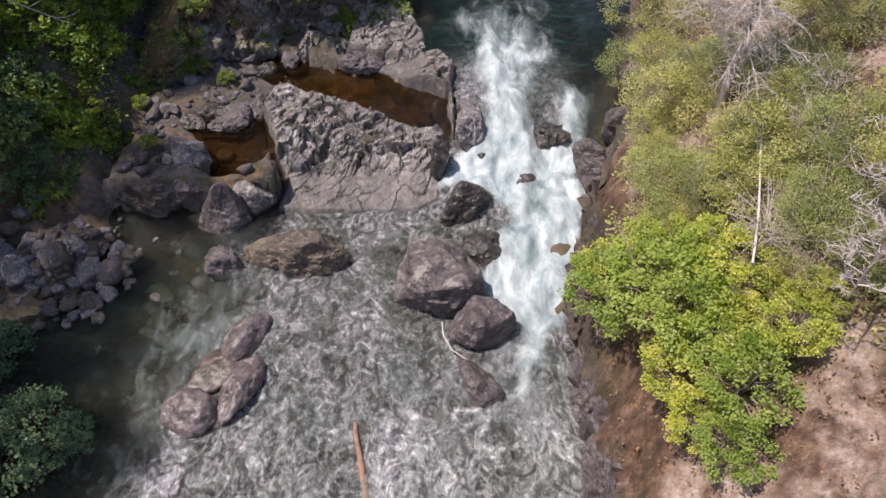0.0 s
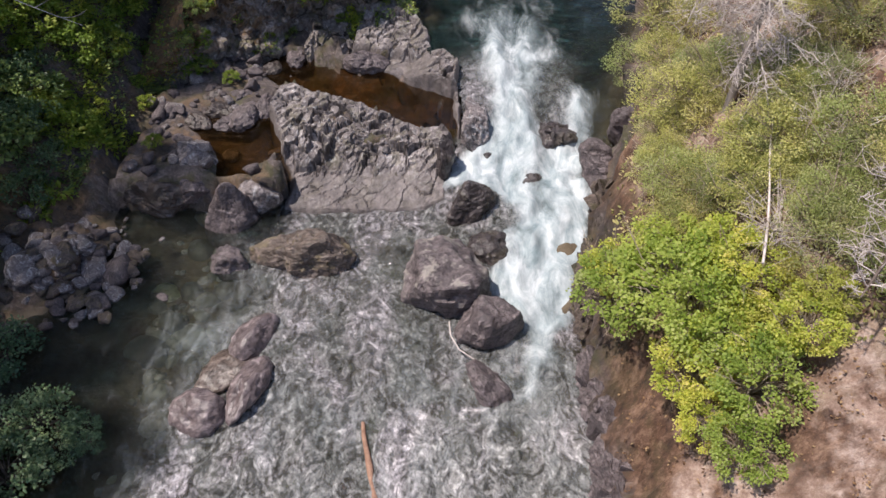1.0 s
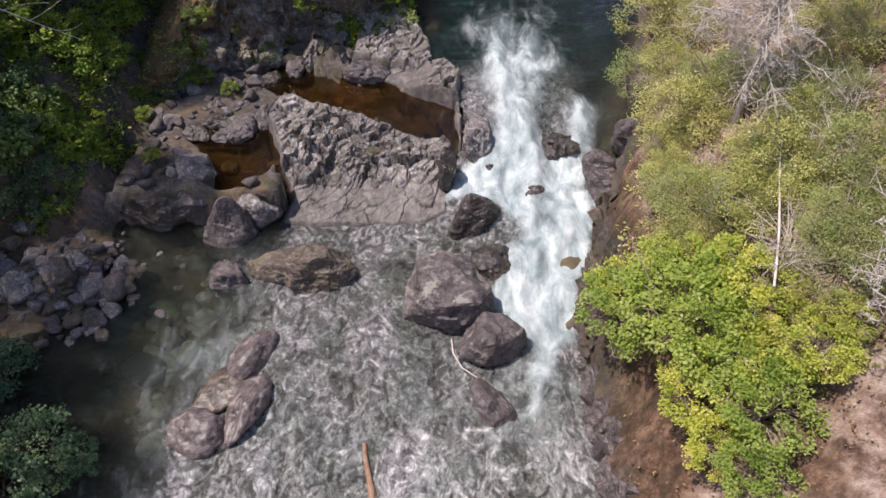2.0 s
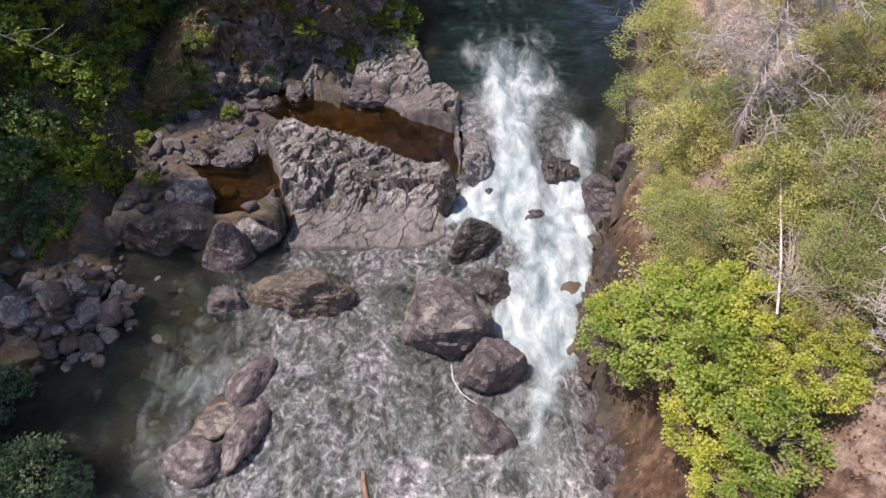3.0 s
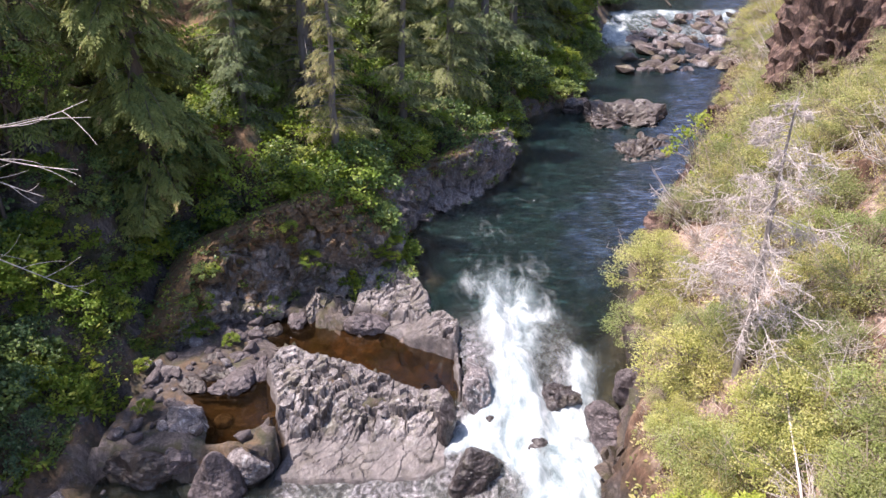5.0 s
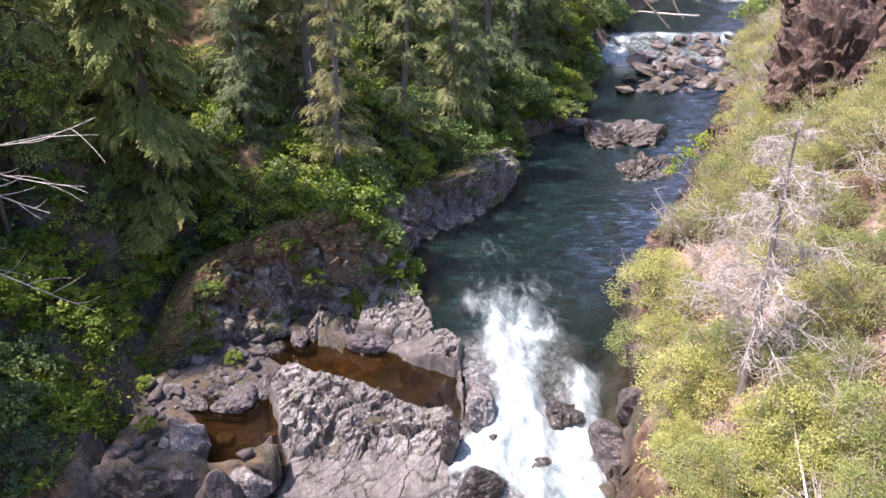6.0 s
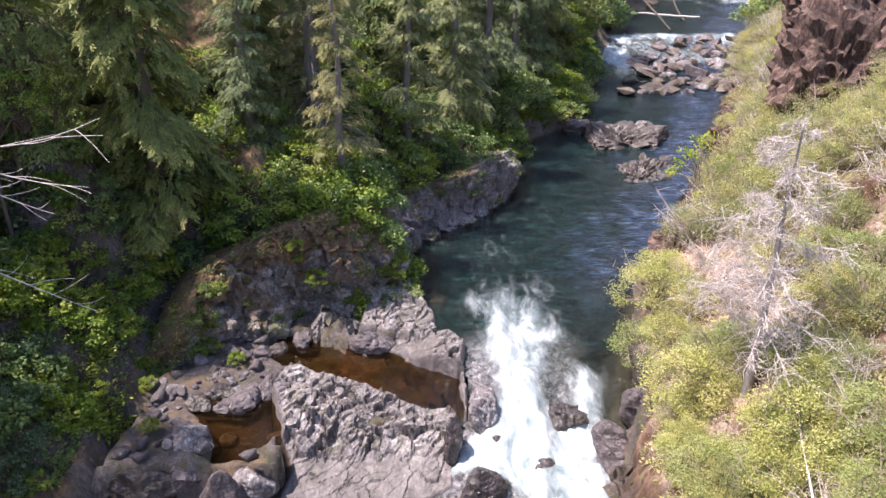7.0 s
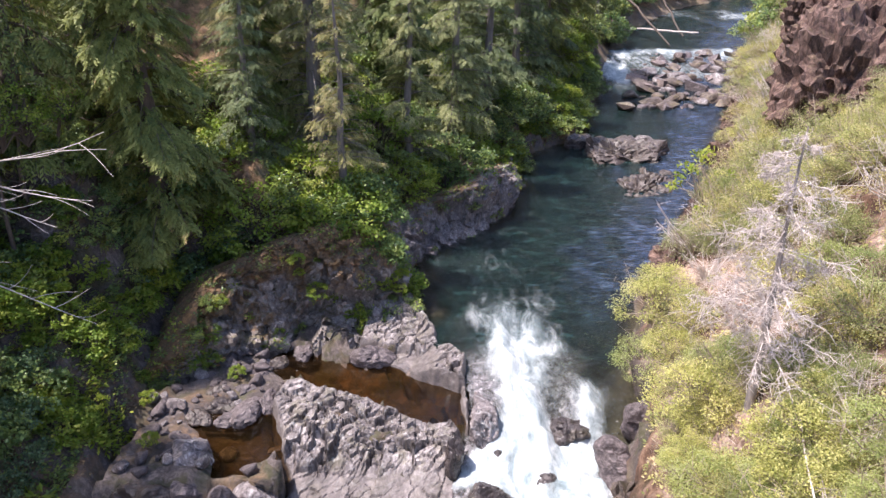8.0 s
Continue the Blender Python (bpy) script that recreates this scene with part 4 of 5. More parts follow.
rock("boulder", -5.45, 8.85, 0.02, (1.05, 0.66, 0.30), 30, M_FLAT, "smooth flat wet rock with a dark hollow top", k=5, rough=0.05, facets=9, round_off=9, layered=0.006, worn=True, turn=52)
rock("boulder", -5.75, 7.75, 0.06, (0.80, 0.66, 0.44), 32, M_SLICK, "rounded worn rock at the end of the flat rock", k=5, rough=0.07, facets=10, round_off=8, layered=0.006, worn=True, turn=20)
rock("boulder", -4.78, 8.3, 0.08, (1.05, 0.44, 0.48), 31, M_SLICK, "pale worn ridge of rock along the flat rock", k=5, rough=0.09, facets=11, round_off=9, layered=0.008, worn=True, turn=70)
rock("boulder", -4.8, 9.85, 0.05, (0.82, 0.52, 0.48), 33, M_SLICK, "smooth split rock with a cracked end", k=5, rough=0.05, facets=9, round_off=10, layered=0.008, worn=True, turn=58)
rock("boulder", -6.2, 14.1, 0.10, (1.15, 0.95, 1.45), 41, M_BOULDER, "upright wedge of purple rock at the pool edge", k=5, rough=0.05, facets=10, round_off=24, layered=0.02, taper=0.62)
rock("boulder", -6.0, 12.5, 0.08, (0.58, 0.5, 0.55), 44, M_BOULDER, "small grey rock in the shallows")
rock("boulder", -8.7, 14.9, 0.25, (1.3, 0.72, 0.85), 47, M_SHADY, "broad brown rock at the foot of the bank", k=5, turn=8)
rock("boulder", -5.5, 14.75, 0.45, (0.85, 0.55, 0.72), 49, M_PILLAR, "pale worn slab damming brown water", k=5, rough=0.06, round_off=10, layered=0.02, turn=-18)
rock("boulder", -7.35, 14.9, 0.5, (0.7, 0.5, 0.62), 50, M_BOULDER, "grey rock between pool and brown puddle", k=5, rough=0.06, turn=25)
rock("boulder", -7.6, 15.9, 0.85, (0.8, 0.66, 0.6), 52, M_PILLAR, "mossy lump of rock beside brown water", k=4)
rock("boulder", 0.95, 14.55, 0.3, (0.95, 0.56, 0.9), 55, M_WET, "dark wet rock jutting into the white water", k=5, facets=8, round_off=14, turn=35)
rock("boulder", 1.25, 13.0, -0.08, (0.78, 0.72, 0.50), 58, M_WET, "half-drowned mossy rock in the cascade", k=4)
rock("boulder", 2.75, 15.6, 0.12, (0.42, 0.40, 0.40), 61, M_WET, "small dark rock washed by foam")
rock("boulder", 4.68, 15.95, 0.72, (0.62, 0.86, 0.95), 64, M_BOULDER, "wet dark boulder at the edge of the cascade", k=5, rough=0.05)
rock("boulder", 5.7, 17.0, 1.2, (0.6, 0.6, 0.9), 67, M_BOULDER, "grey rock under the bank bushes", k=4)
rock("boulder", 3.62, 17.5, 0.5, (0.72, 0.62, 0.6), 70, M_WET, "dark rock splitting the falling water", k=5)
rock("boulder", 1.02, 17.85, 0.5, (0.42, 1.12, 0.85), 73, M_PILLAR, "grey rock pillar at the lip of the fall", k=5, layered=0.05, boxy=5.0, rough=0.05)
rock("boulder", 0.1, 16.1, 0.75, (0.22, 0.55, 0.85), 76, M_WET, "upright dark slab leaning on the rock shelf", k=4, facets=6, round_off=18, turn=-12)
rock("boulder", 1.45, 16.6, 0.3, (0.2, 0.24, 0.3), 78, M_WET, "small dark rock washed by foam")


def broken_shelf():
    """One ledge of rock: worn slabs and sharp broken plates split by cracks."""
    ax, ay = np.arange(-6.5, 1.35, 0.042), np.arange(13.7, 24.6, 0.042)
    x, y = [a.ravel() for a in np.meshgrid(ax, ay)]
    z, harm = shelf_rock(x, y)
    flat = np.stack([x, y, np.zeros_like(x)], 1)
    warp = 1.5 * np.stack([fbm(flat * 1.6, 4, 54), fbm(flat * 1.6, 4, 55)], 1)
    u, v = 0.96 * x - 0.28 * y, 0.28 * x + 0.96 * y
    big, slope1, crack1 = cells(np.stack([u / 0.62, v / 0.95], 1) + 0.22 * warp, 5)
    mid, slope2, crack2 = cells(np.stack([(0.85 * x + 0.53 * y) / 0.42, (0.85 * y - 0.53 * x) / 0.25], 1) + 0.3 * warp, 6)
    small, slope3, crack3 = cells(np.stack([u / 0.12, v / 0.2], 1) + 0.3 * warp, 7)
    rugged = harm * (0.55 + 0.45 * smooth(0.5 + 1.2 * fbm(flat * 0.6, 2, 57)))
    z = z + harm * (0.10 * big + 0.30 * slope1) + rugged * (0.055 * mid + 0.16 * slope2 + 0.02 * small + 0.05 * slope3)
    z -= 0.11 * harm * (1 - smooth(crack1 / 0.09)) + 0.06 * rugged * (1 - smooth(crack2 / 0.12)) + 0.012 * fbm(flat * 5, 3, 58)
    # mask of the cracks that get soil and painted shade
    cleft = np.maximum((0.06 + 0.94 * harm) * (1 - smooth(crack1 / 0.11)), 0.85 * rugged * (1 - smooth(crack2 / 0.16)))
    ids = np.arange(len(x)).reshape(len(ay), len(ax))
    quads = np.stack([ids[:-1, :-1], ids[:-1, 1:], ids[1:, 1:], ids[1:, :-1]], -1).reshape(-1, 4)
    quads = quads[(z > -0.55)[quads].any(axis=1)]
    used, back = np.unique(quads, return_inverse=True)
    ob = empty("rock_shelf", -2.5, 17.0, 0.0)
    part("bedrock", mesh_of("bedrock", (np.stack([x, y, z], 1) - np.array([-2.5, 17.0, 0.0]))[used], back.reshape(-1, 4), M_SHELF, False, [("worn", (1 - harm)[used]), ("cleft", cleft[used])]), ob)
    r = np.random.default_rng(81)
    for i in range(26):
        x, y = r.uniform(-5.2, 0.1), r.uniform(16.4, 18.6)
        z, harm = shelf_rock(np.array([x]), np.array([y]))
        if z[0] < 0.6:
            continue
        q = 0.16 + 0.2 * r.random()
        b = new("block", shards(M_SHELF)[i % 12])
        b.parent = ob
        b.matrix_basis = pose(x + 2.5, y - 17.0, z[0] - 0.25 * q, r.normal(-12, 12), r.normal(4, 12), r.normal(74, 18)) @ Matrix.Diagonal((q * r.uniform(1.0, 1.6), q, q * 1.1, 1))
    return tagged(ob, "pale fractured rock shelf with smooth slabs and sharp broken layers", "rock")


broken_shelf()
rock("boulder", -2.75, 20.8, 1.0, (0.78, 0.5, 0.55), 91, M_BOULDER, "angular grey boulder in brown water", facets=8, round_off=14)
for i, (x, y, s) in enumerate(((-7.3, 18.2, 0.5), (-6.6, 19.0, 0.55), (-5.9, 18.4, 0.5), (-7.9, 17.6, 0.42), (-7.0, 17.5, 0.4), (-6.4, 17.9, 0.62), (-7.7, 18.9, 0.45), (-6.9, 19.9, 0.4), (-7.6, 20.4, 0.6), (-6.0, 20.6, 0.35), (-5.2, 21.2, 0.45), (-8.1, 16.6, 0.38))):
    rock("boulder", x, y, 0.9, (s * 1.15, s * 0.8, s * 0.72), 100 + i, M_BOULDER if i % 3 else M_SHADY, "grey tumbled rock beside a brown puddle", group="rocks by the puddle", turn=i * 47, k=4)
rng = np.random.default_rng(5)
stones = [rock_mesh("stone", (1.0, 0.8, 0.65), 200 + i, M_PILLAR if i % 3 == 0 else M_BOULDER if i % 2 else M_BROWN, k=3, rough=0.07, facets=12, round_off=40) for i in range(7)]
for i in range(300):
    x, y = -10.5 + rng.normal() * 0.95, 12.1 + rng.normal() * 0.85
    s = 0.10 + 0.22 * rng.random() ** 2
    if i < 9:
        s, x, y = 0.38 + 0.2 * rng.random(), -10.6 + 2.4 * (rng.random() - 0.35), 10.9 + 1.6 * rng.random()
    ob = new("stone", stones[i % 7])
    ob.matrix_basis = pose(x, y, max(ground_at(x, y), -0.05) + 0.25 * s, rng.uniform(-20, 20), rng.uniform(-20, 20), rng.uniform(0, 360)) @ Matrix.Scale(s, 4)
    tagged(ob, "loose grey stone on the gravel bank", "stone", "stones of the gravel bank")
for i in range(110):
    x, y = rng.uniform(-9.4, -5.7), rng.uniform(15.0, 21.0)
    if pits(np.array([x]), np.array([y]))[0] > 0.5 and rng.random() < 0.85:
        continue
    s = 0.10 + 0.24 * rng.random() ** 1.7
    ob = new("stone", stones[2 * (i % 3) + 1])
    ob.matrix_basis = pose(x, y, ground_at(x, y) + 0.3 * s, rng.uniform(-20, 20), rng.uniform(-20, 20), rng.uniform(0, 360)) @ Matrix.Scale(s, 4)
    tagged(ob, "grey tumbled stone beside a brown puddle", "stone", "stones by the puddle")
V, F, base = [], [], 0
sp, sf = sphere(2)
for i in range(700):
    x, y = rng.uniform(-8.0, 2.8), rng.uniform(4.2, 15)
    s = 0.12 + 0.42 * rng.random() ** 2.5
    z = min(ground_at(x, y), -0.12) - 0.25 * s
    q = sp * np.array([1.2, 0.9, 0.6]) * s * (1 + 0.12 * vnoise(sp * 2 + i, 4))[:, None]
    a = rng.uniform(0, 6.28)
    V.append(np.column_stack([q[:, 0] * math.cos(a) - q[:, 1] * math.sin(a) + x, q[:, 0] * math.sin(a) + q[:, 1] * math.cos(a) + y, q[:, 2] + z]))
    F.append(sf + base)
    base += len(sp)
M_BEDSTONE, bt, bb = nodes("river_cobble")
geo = bt.nodes.new("ShaderNodeNewGeometry")
bt.links.new(blend(bt, sums(bt, "MULTIPLY", grain(bt, 6, 6, 0.7), 0.5), tint(bt, geo.outputs["Random Per Island"], [(0, (0.10, 0.09, 0.075)), (0.5, (0.26, 0.24, 0.20)), (0.85, (0.40, 0.38, 0.33)), (1, (0.30, 0.31, 0.16))]), (0.08, 0.075, 0.06)), bb.inputs["Base Color"])
bb.inputs["Roughness"].default_value = 0.6
tagged(new("river_cobbles", mesh_of("river_cobbles", np.concatenate(V), np.concatenate(F), M_BEDSTONE)), "grey and green cobbles on the river bed", "cobbles", kind="stuff")

# ---- cliffs ----
# foot of the cliff and height of its top, from the brown puddles round the point and along the pool
TOE = np.array([(-9.9, 18.3, 1.2), (-8.9, 19.4, 2.0), (-7.7, 20.6, 3.5), (-6.3, 21.4, 4.4), (-4.7, 21.6, 4.7), (-3.5, 21.8, 4.8), (-2.5, 22.5, 4.6), (-1.7, 23.5, 4.2), (-1.25, 24.5, 3.8), (-1.4, 25.8, 3.3), (-1.4, 28.2, 3.0),
                (-0.2, 29.3, 3.1), (1.0, 30.0, 3.3), (2.1, 30.9, 3.5), (3.3, 32.6, 3.6), (3.7, 34.2, 3.2), (4.0, 37.0, 2.2), (4.6, 41.5, 1.9), (8.0, 45.6, 1.9)])
run = np.concatenate([[0], np.cumsum(np.hypot(*np.diff(TOE[:, :2], axis=0).T))])


def cliff_wall():
    """The cliff as one broken face: it leans back, juts out in blocks and turns in over its top."""
    s = np.arange(0, run[-1], 0.075)
    foot = np.stack([np.interp(s, run, TOE[:, k]) for k in range(3)], 1)
    soft = np.pad(foot, ((14, 14), (0, 0)), "edge")
    foot = sum(soft[k:k + len(s)] for k in range(0, 29, 4)) / 8
    way = np.gradient(foot[:, :2], axis=0)
    way /= np.linalg.norm(way, axis=1)[:, None]
    inward = np.stack([-way[:, 1], way[:, 0]], 1)
    rise = np.concatenate([np.linspace(0, 1, 62), np.full(14, 1.0)])
    over = np.concatenate([np.zeros(62), np.linspace(0.1, 1.5, 14)])
    tall = foot[:, 2] - 0.5
    h = rise[:, None] * tall[None, :]
    back = 0.34 * h + over[:, None] + 0.25 * np.sin(2.2 * h + 0.6 * s[None, :])
    p = np.stack([foot[None, :, 0] + inward[None, :, 0] * back, foot[None, :, 1] + inward[None, :, 1] * back, 0.5 + h + 0.12 * over[:, None] - 0.25 * over[:, None] ** 2], -1).reshape(-1, 3)
    out = np.tile(np.column_stack([-inward, np.full(len(s), 0.35)]), (len(rise), 1))
    warp = 0.25 * np.stack([fbm(p * 0.9, 3, e) for e in (1, 2, 3)], 1)
    push = 0.35 * fbm(p * 0.5, 3, 90)
    for size, deep, seed in ((1.15, 0.42, 91), (0.5, 0.24, 92), (0.22, 0.10, 93)):
        v, slant = blocks((p + warp) / (np.array([1.0, 1.0, 1.35]) * size), seed)
        push += deep * (0.6 * v + 0.9 * slant)
    push *= np.interp(p[:, 1], (24.5, 27), (1.0, 0.75)) * np.tile(np.interp(s, (0, 3.5), (0.25, 1.0)), len(rise))
    p = p + out * push[:, None]
    cols = len(s)
    ids = np.arange(len(p)).reshape(len(rise), cols)
    quads = np.stack([ids[:-1, :-1], ids[:-1, 1:], ids[1:, 1:], ids[1:, :-1]], -1).reshape(-1, 4)
    pale = np.tile(np.interp(s, (run[6], run[8], run[9], run[15], run[17]), (0, 0.45, 0.85, 0.9, 0.2)), len(rise))
    top = np.repeat(np.clip(rise + over, 0, 1.6), cols)
    ob = new("cliff", mesh_of("cliff", p, quads, M_FACE, False, [("pale", pale), ("top", top * (1 - 0.45 * pale))]))
    tagged(ob, "cracked grey cliff with moss, rusty soil and pale worn rock along the pool", "cliff", kind="structure")
    return p.reshape(len(rise), cols, 3)


CLIFF = cliff_wall()
for i, (x, y, z, s, m, turn) in enumerate((
        (3.85, 8.3, 0.35, (0.5, 1.9, 0.85), M_BOULDER, 0), (3.75, 5.6, 0.3, (0.45, 1.8, 0.8), M_BOULDER, 3), (4.0, 11.2, 0.5, (0.45, 1.6, 1.0), M_CLIFF, -8), (4.9, 14.0, 0.7, (0.5, 1.5, 1.1), M_CLIFF, -20))):
    crop = rock("rock_outcrop", x, y, z, s, 300 + i, m, "steep outcrop of cracked grey rock in the river bank", "rock", "outcrops of the gorge", turn, k=5, rough=0.13, layered=0.12, fine=1.5)
    r = np.random.default_rng(700 + i)
    for j in range(34):
        a, e = r.uniform(-3.3, 0.6), r.uniform(-0.5, 0.9)
        way = np.array([math.cos(a) * math.cos(e), math.sin(a) * math.cos(e), math.sin(e)])
        b = new("block", shards(m)[j % 12])
        b.parent = crop
        q = 0.15 + 0.33 * r.random() ** 1.6
        b.matrix_basis = pose(*(way * np.array(s) * 0.80), r.normal(0, 22), r.normal(75, 22), math.degrees(a) + r.normal(0, 25)) @ Matrix.Diagonal((q * 1.5, q, q * 0.9, 1))
for i in range(11):
    y = 31.5 + 3.0 * i + rng.normal() * 0.5
    x = float(np.interp(y, RIGHT[:, 1], RIGHT[:, 0])) + 6.2 + rng.normal() * 0.5
    crag = rock("rock_outcrop", x, y, ground_at(x, y) + 0.5, (2.6, 2.8, 4.2), 330 + i, M_CRAG, "bare reddish crag high on the river bank", "rock", "crags above the bank", 20 * i, k=5, rough=0.20, layered=0.15, fine=2.4, facets=44, cut=(0.7, 0.95))
    r = np.random.default_rng(760 + i)
    for j in range(14):
        a, e = r.uniform(2.2, 5.6) - radians(20 * i), r.uniform(-0.6, 0.9)
        b = new("block", shards(M_CRAG)[j % 12])
        b.parent = crag
        q = 0.14 + 0.24 * r.random() ** 1.6
        b.matrix_basis = pose(2.1 * math.cos(a) * math.cos(e), 2.3 * math.sin(a) * math.cos(e), 3.6 * math.sin(e), r.normal(0, 18), r.normal(78, 16), math.degrees(a) + r.normal(0, 25)) @ Matrix.Diagonal((q * 1.9, q * 0.8, q * 0.7, 1))

for i in range(12):
    y = 23.5 + 2.0 * i + rng.normal() * 0.4
    x = float(np.interp(y, RIGHT[:, 1], RIGHT[:, 0])) + 1.0 + rng.normal() * 0.2
    rock("rock_outcrop", x, y, ground_at(x, y) - 0.75, (0.9, 1.5, 1.25), 345 + i, M_CRAG, "reddish brown rock in the steep bank of the pool", "rock", "outcrops of the gorge", -28 + 15 * rng.normal(), k=5, rough=0.16, layered=0.14, fine=1.6)

# ---- upper rapids ----
rock("boulder", 11.0, 42.6, 1.02, (3.9, 3.4, 0.56), 350, M_SHADY, "low brown rock island in the river", "rock", k=5, rough=0.18, layered=0.14, taper=0.35)
rock("boulder", 11.1, 37.6, 0.92, (1.9, 3.8, 0.46), 352, M_SHADY, "flat rock ledge just above the water", "rock", k=5, rough=0.16, layered=0.12, taper=0.2, turn=-28)
rock("boulder", 12.7, 44.6, 1.3, (0.75, 0.55, 0.5), 354, M_SHELF, "small pale rock on the river island")
rock("boulder", 8.3, 44.3, 1.2, (1.2, 1.0, 0.8), 356, M_WET, "dark rock at the foot of the wooded bank")
for i in range(170):
    t, u = rng.random(), rng.random()
    y = 53 + 15 * t
    lo, hi = np.interp(y, LEFT[:, 1], LEFT[:, 0]) + 1.0, np.interp(y, RIGHT[:, 1], RIGHT[:, 0]) - 0.3
    x = hi - (hi - lo) * u ** 1.5 * 0.85
    s = 0.25 + 0.65 * rng.random() ** 1.8
    ob = new("boulder", (shards(M_BROWN)[i % 12], shards(M_PINK)[i % 12], stones[i % 7], shards(M_BOULDER)[i % 12])[i % 4])
    ob.matrix_basis = pose(x, y, float(level(np.array([x]), np.array([y]))[0]) + 0.15 * s, rng.uniform(-15, 15), rng.uniform(-15, 15), rng.uniform(0, 360)) @ Matrix.Scale(s * 1.25, 4)
    tagged(ob, "grey boulder in the upper rapids", "boulder", "boulders of the upper rapids")


# ---- logs ----
def log(a, b, r0, r1, material, label, seed):
    r = np.random.default_rng(seed)
    a, b = np.array(a, float), np.array(b, float)
    s = np.linspace(0, 1, 9)
    pts = a + (b - a) * s[:, None] + r.normal(size=(9, 3)) * r0 * 0.35
    v, f = tubes([(pts, np.interp(s, (0, 1), (r0, r1)) * (1 + 0.12 * r.normal(size=9)))], 9)
    ob = new("log", mesh_of("log", v, f, material))
    return tagged(ob, label, "log")


log((-1.85, 7.5, 0.02), (-1.2, 4.6, 0.05), 0.05, 0.10, M_LOG, "peeled orange log floating in the shallows", 1)
stick = np.array([(0.20, 10.15, 0.45), (0.24, 9.78, 0.36), (0.46, 9.42, 0.26), (0.92, 9.12, 0.18)])
tagged(new("stick", mesh_of("stick", *tubes([(stick, [0.018, 0.020, 0.018, 0.011])], 6), M_DEAD)), "thin pale stick caught against an angular boulder", "stick")
log((20.3, 77.8, 3.3), (25.6, 74.0, 3.4), 0.11, 0.08, M_DEAD, "bleached log lying across the river", 2)
log((18.0, 79.0, 7.5), (22.0, 71.5, 2.6), 0.14, 0.08, M_BARK, "fallen trunk leaning into the river", 3)
log((22.5, 83.0, 8.0), (24.6, 76.0, 2.8), 0.13, 0.08, M_BARK, "fallen trunk leaning into the river", 4)

# ---- right bank ----
BW = ("branchwork", "crown")
maples = [bush_parts(400 + i, 1.0, 60, 74, 0.070, (L_MAPLE, L_MAPLE, L_MAPLE, L_GOLD)[i], M_TWIG, 1.0, 0.25, loose=0.21, bare=(3, 6, 3, 9)[i]) for i in range(4)]
for i, (x, y, s, k) in enumerate(((3.95, 9.75, 0.85, 0), (4.0, 9.0, 1.1, 2), (4.75, 9.1, 0.9, 1), (4.7, 8.2, 1.2, 2), (5.5, 8.5, 0.85, 0), (5.0, 7.5, 1.0, 2), (5.8, 7.9, 0.8, 1), (5.5, 6.8, 0.95, 0), (5.9, 6.8, 0.6, 3), (5.6, 6.0, 0.9, 2), (5.3, 5.1, 0.7, 2),
                                  (6.2, 6.5, 0.7, 0), (4.8, 6.6, 0.8, 1), (4.8, 5.8, 0.6, 0), (6.6, 6.9, 0.45, 3))):
    plant("broadleaf_bush", maples[k], x, y, ground_at(x, y) + 0.15, 70 * i, s, "yellowing bush with twigs showing" if k == 3 else "yellow-green broadleaf bush hanging over the bank", "bush", "bushes of the sunny bank")
shrubs = [bush_parts(420 + i, 1.0, 56, 104, 0.036, L_SHRUB if i % 2 else L_DRY, M_TWIG, 0.8, 0.1, loose=0.27, bare=8, slim=0.7 if i % 2 else 0.28) for i in range(4)]
shrubs += [bush_parts(430, 1.0, 58, 112, 0.038, L_WILLOW, M_TWIG, 0.85, 0.15, loose=0.26, bare=3), bush_parts(431, 1.0, 18, 16, 0.06, L_DRY, M_DEAD, 0.9, 0.1, loose=0.3, bare=26, slim=0.3)]
SHRUB_LABELS = ("dry olive shrub with pale bare twigs", "grey-green shrub with small leaves", "straw-coloured shrub with thin twigs", "olive green shrub with small leaves", "yellow-green leafy shrub on the slope", "bare twiggy shrub with few leaves")
rng = np.random.default_rng(9)
count = 0
while count < 310:
    y = 4.0 + 60 * rng.random() ** 1.6
    d = 0.55 + 12 * rng.random() ** 1.2
    x = float(np.interp(y, RIGHT[:, 1], RIGHT[:, 0])) + d
    if (d < 2.3 and y < 9.3) or (y < 6.8 and d < 6) or (d < 1.3 and 11 < y < 15.5) or (d > 4.4 and 29 < y < 66) or (d < 2.3 and 21 < y < 46 and rng.random() < 0.7) or math.hypot(x - 6.2, y - 11.9) < 1.0:
        continue
    if 5.6 < x < 7.0 and 7.9 < y < 9.3:
        continue
    s = rng.uniform(0.5, 1.05) * (1 + 0.014 * y)
    k = ((1, 1, 3, 3, 4, 4, 4, 4, 3) if y < 17 else (1, 1, 1, 3, 3, 3, 1, 4, 5))[int(rng.integers(9))]
    plant("dry_shrub" if k in (0, 2, 5) else "shrub", shrubs[k], x, y, ground_at(x, y) - 0.03, rng.uniform(0, 360), s, SHRUB_LABELS[k], "shrub", "shrubs of the sunny bank")
    count += 1
for i in range(26):
    x, y = 6.2 + 2.6 * rng.random(), 7.2 + 4.2 * rng.random()
    plant("shrub", shrubs[(5, 3, 4, 1, 4, 3)[i % 6]], x, y, ground_at(x, y), 57 * i, rng.uniform(0.5, 0.85), SHRUB_LABELS[(5, 3, 4, 1, 4, 3)[i % 6]], "shrub", "shrubs of the sunny bank")
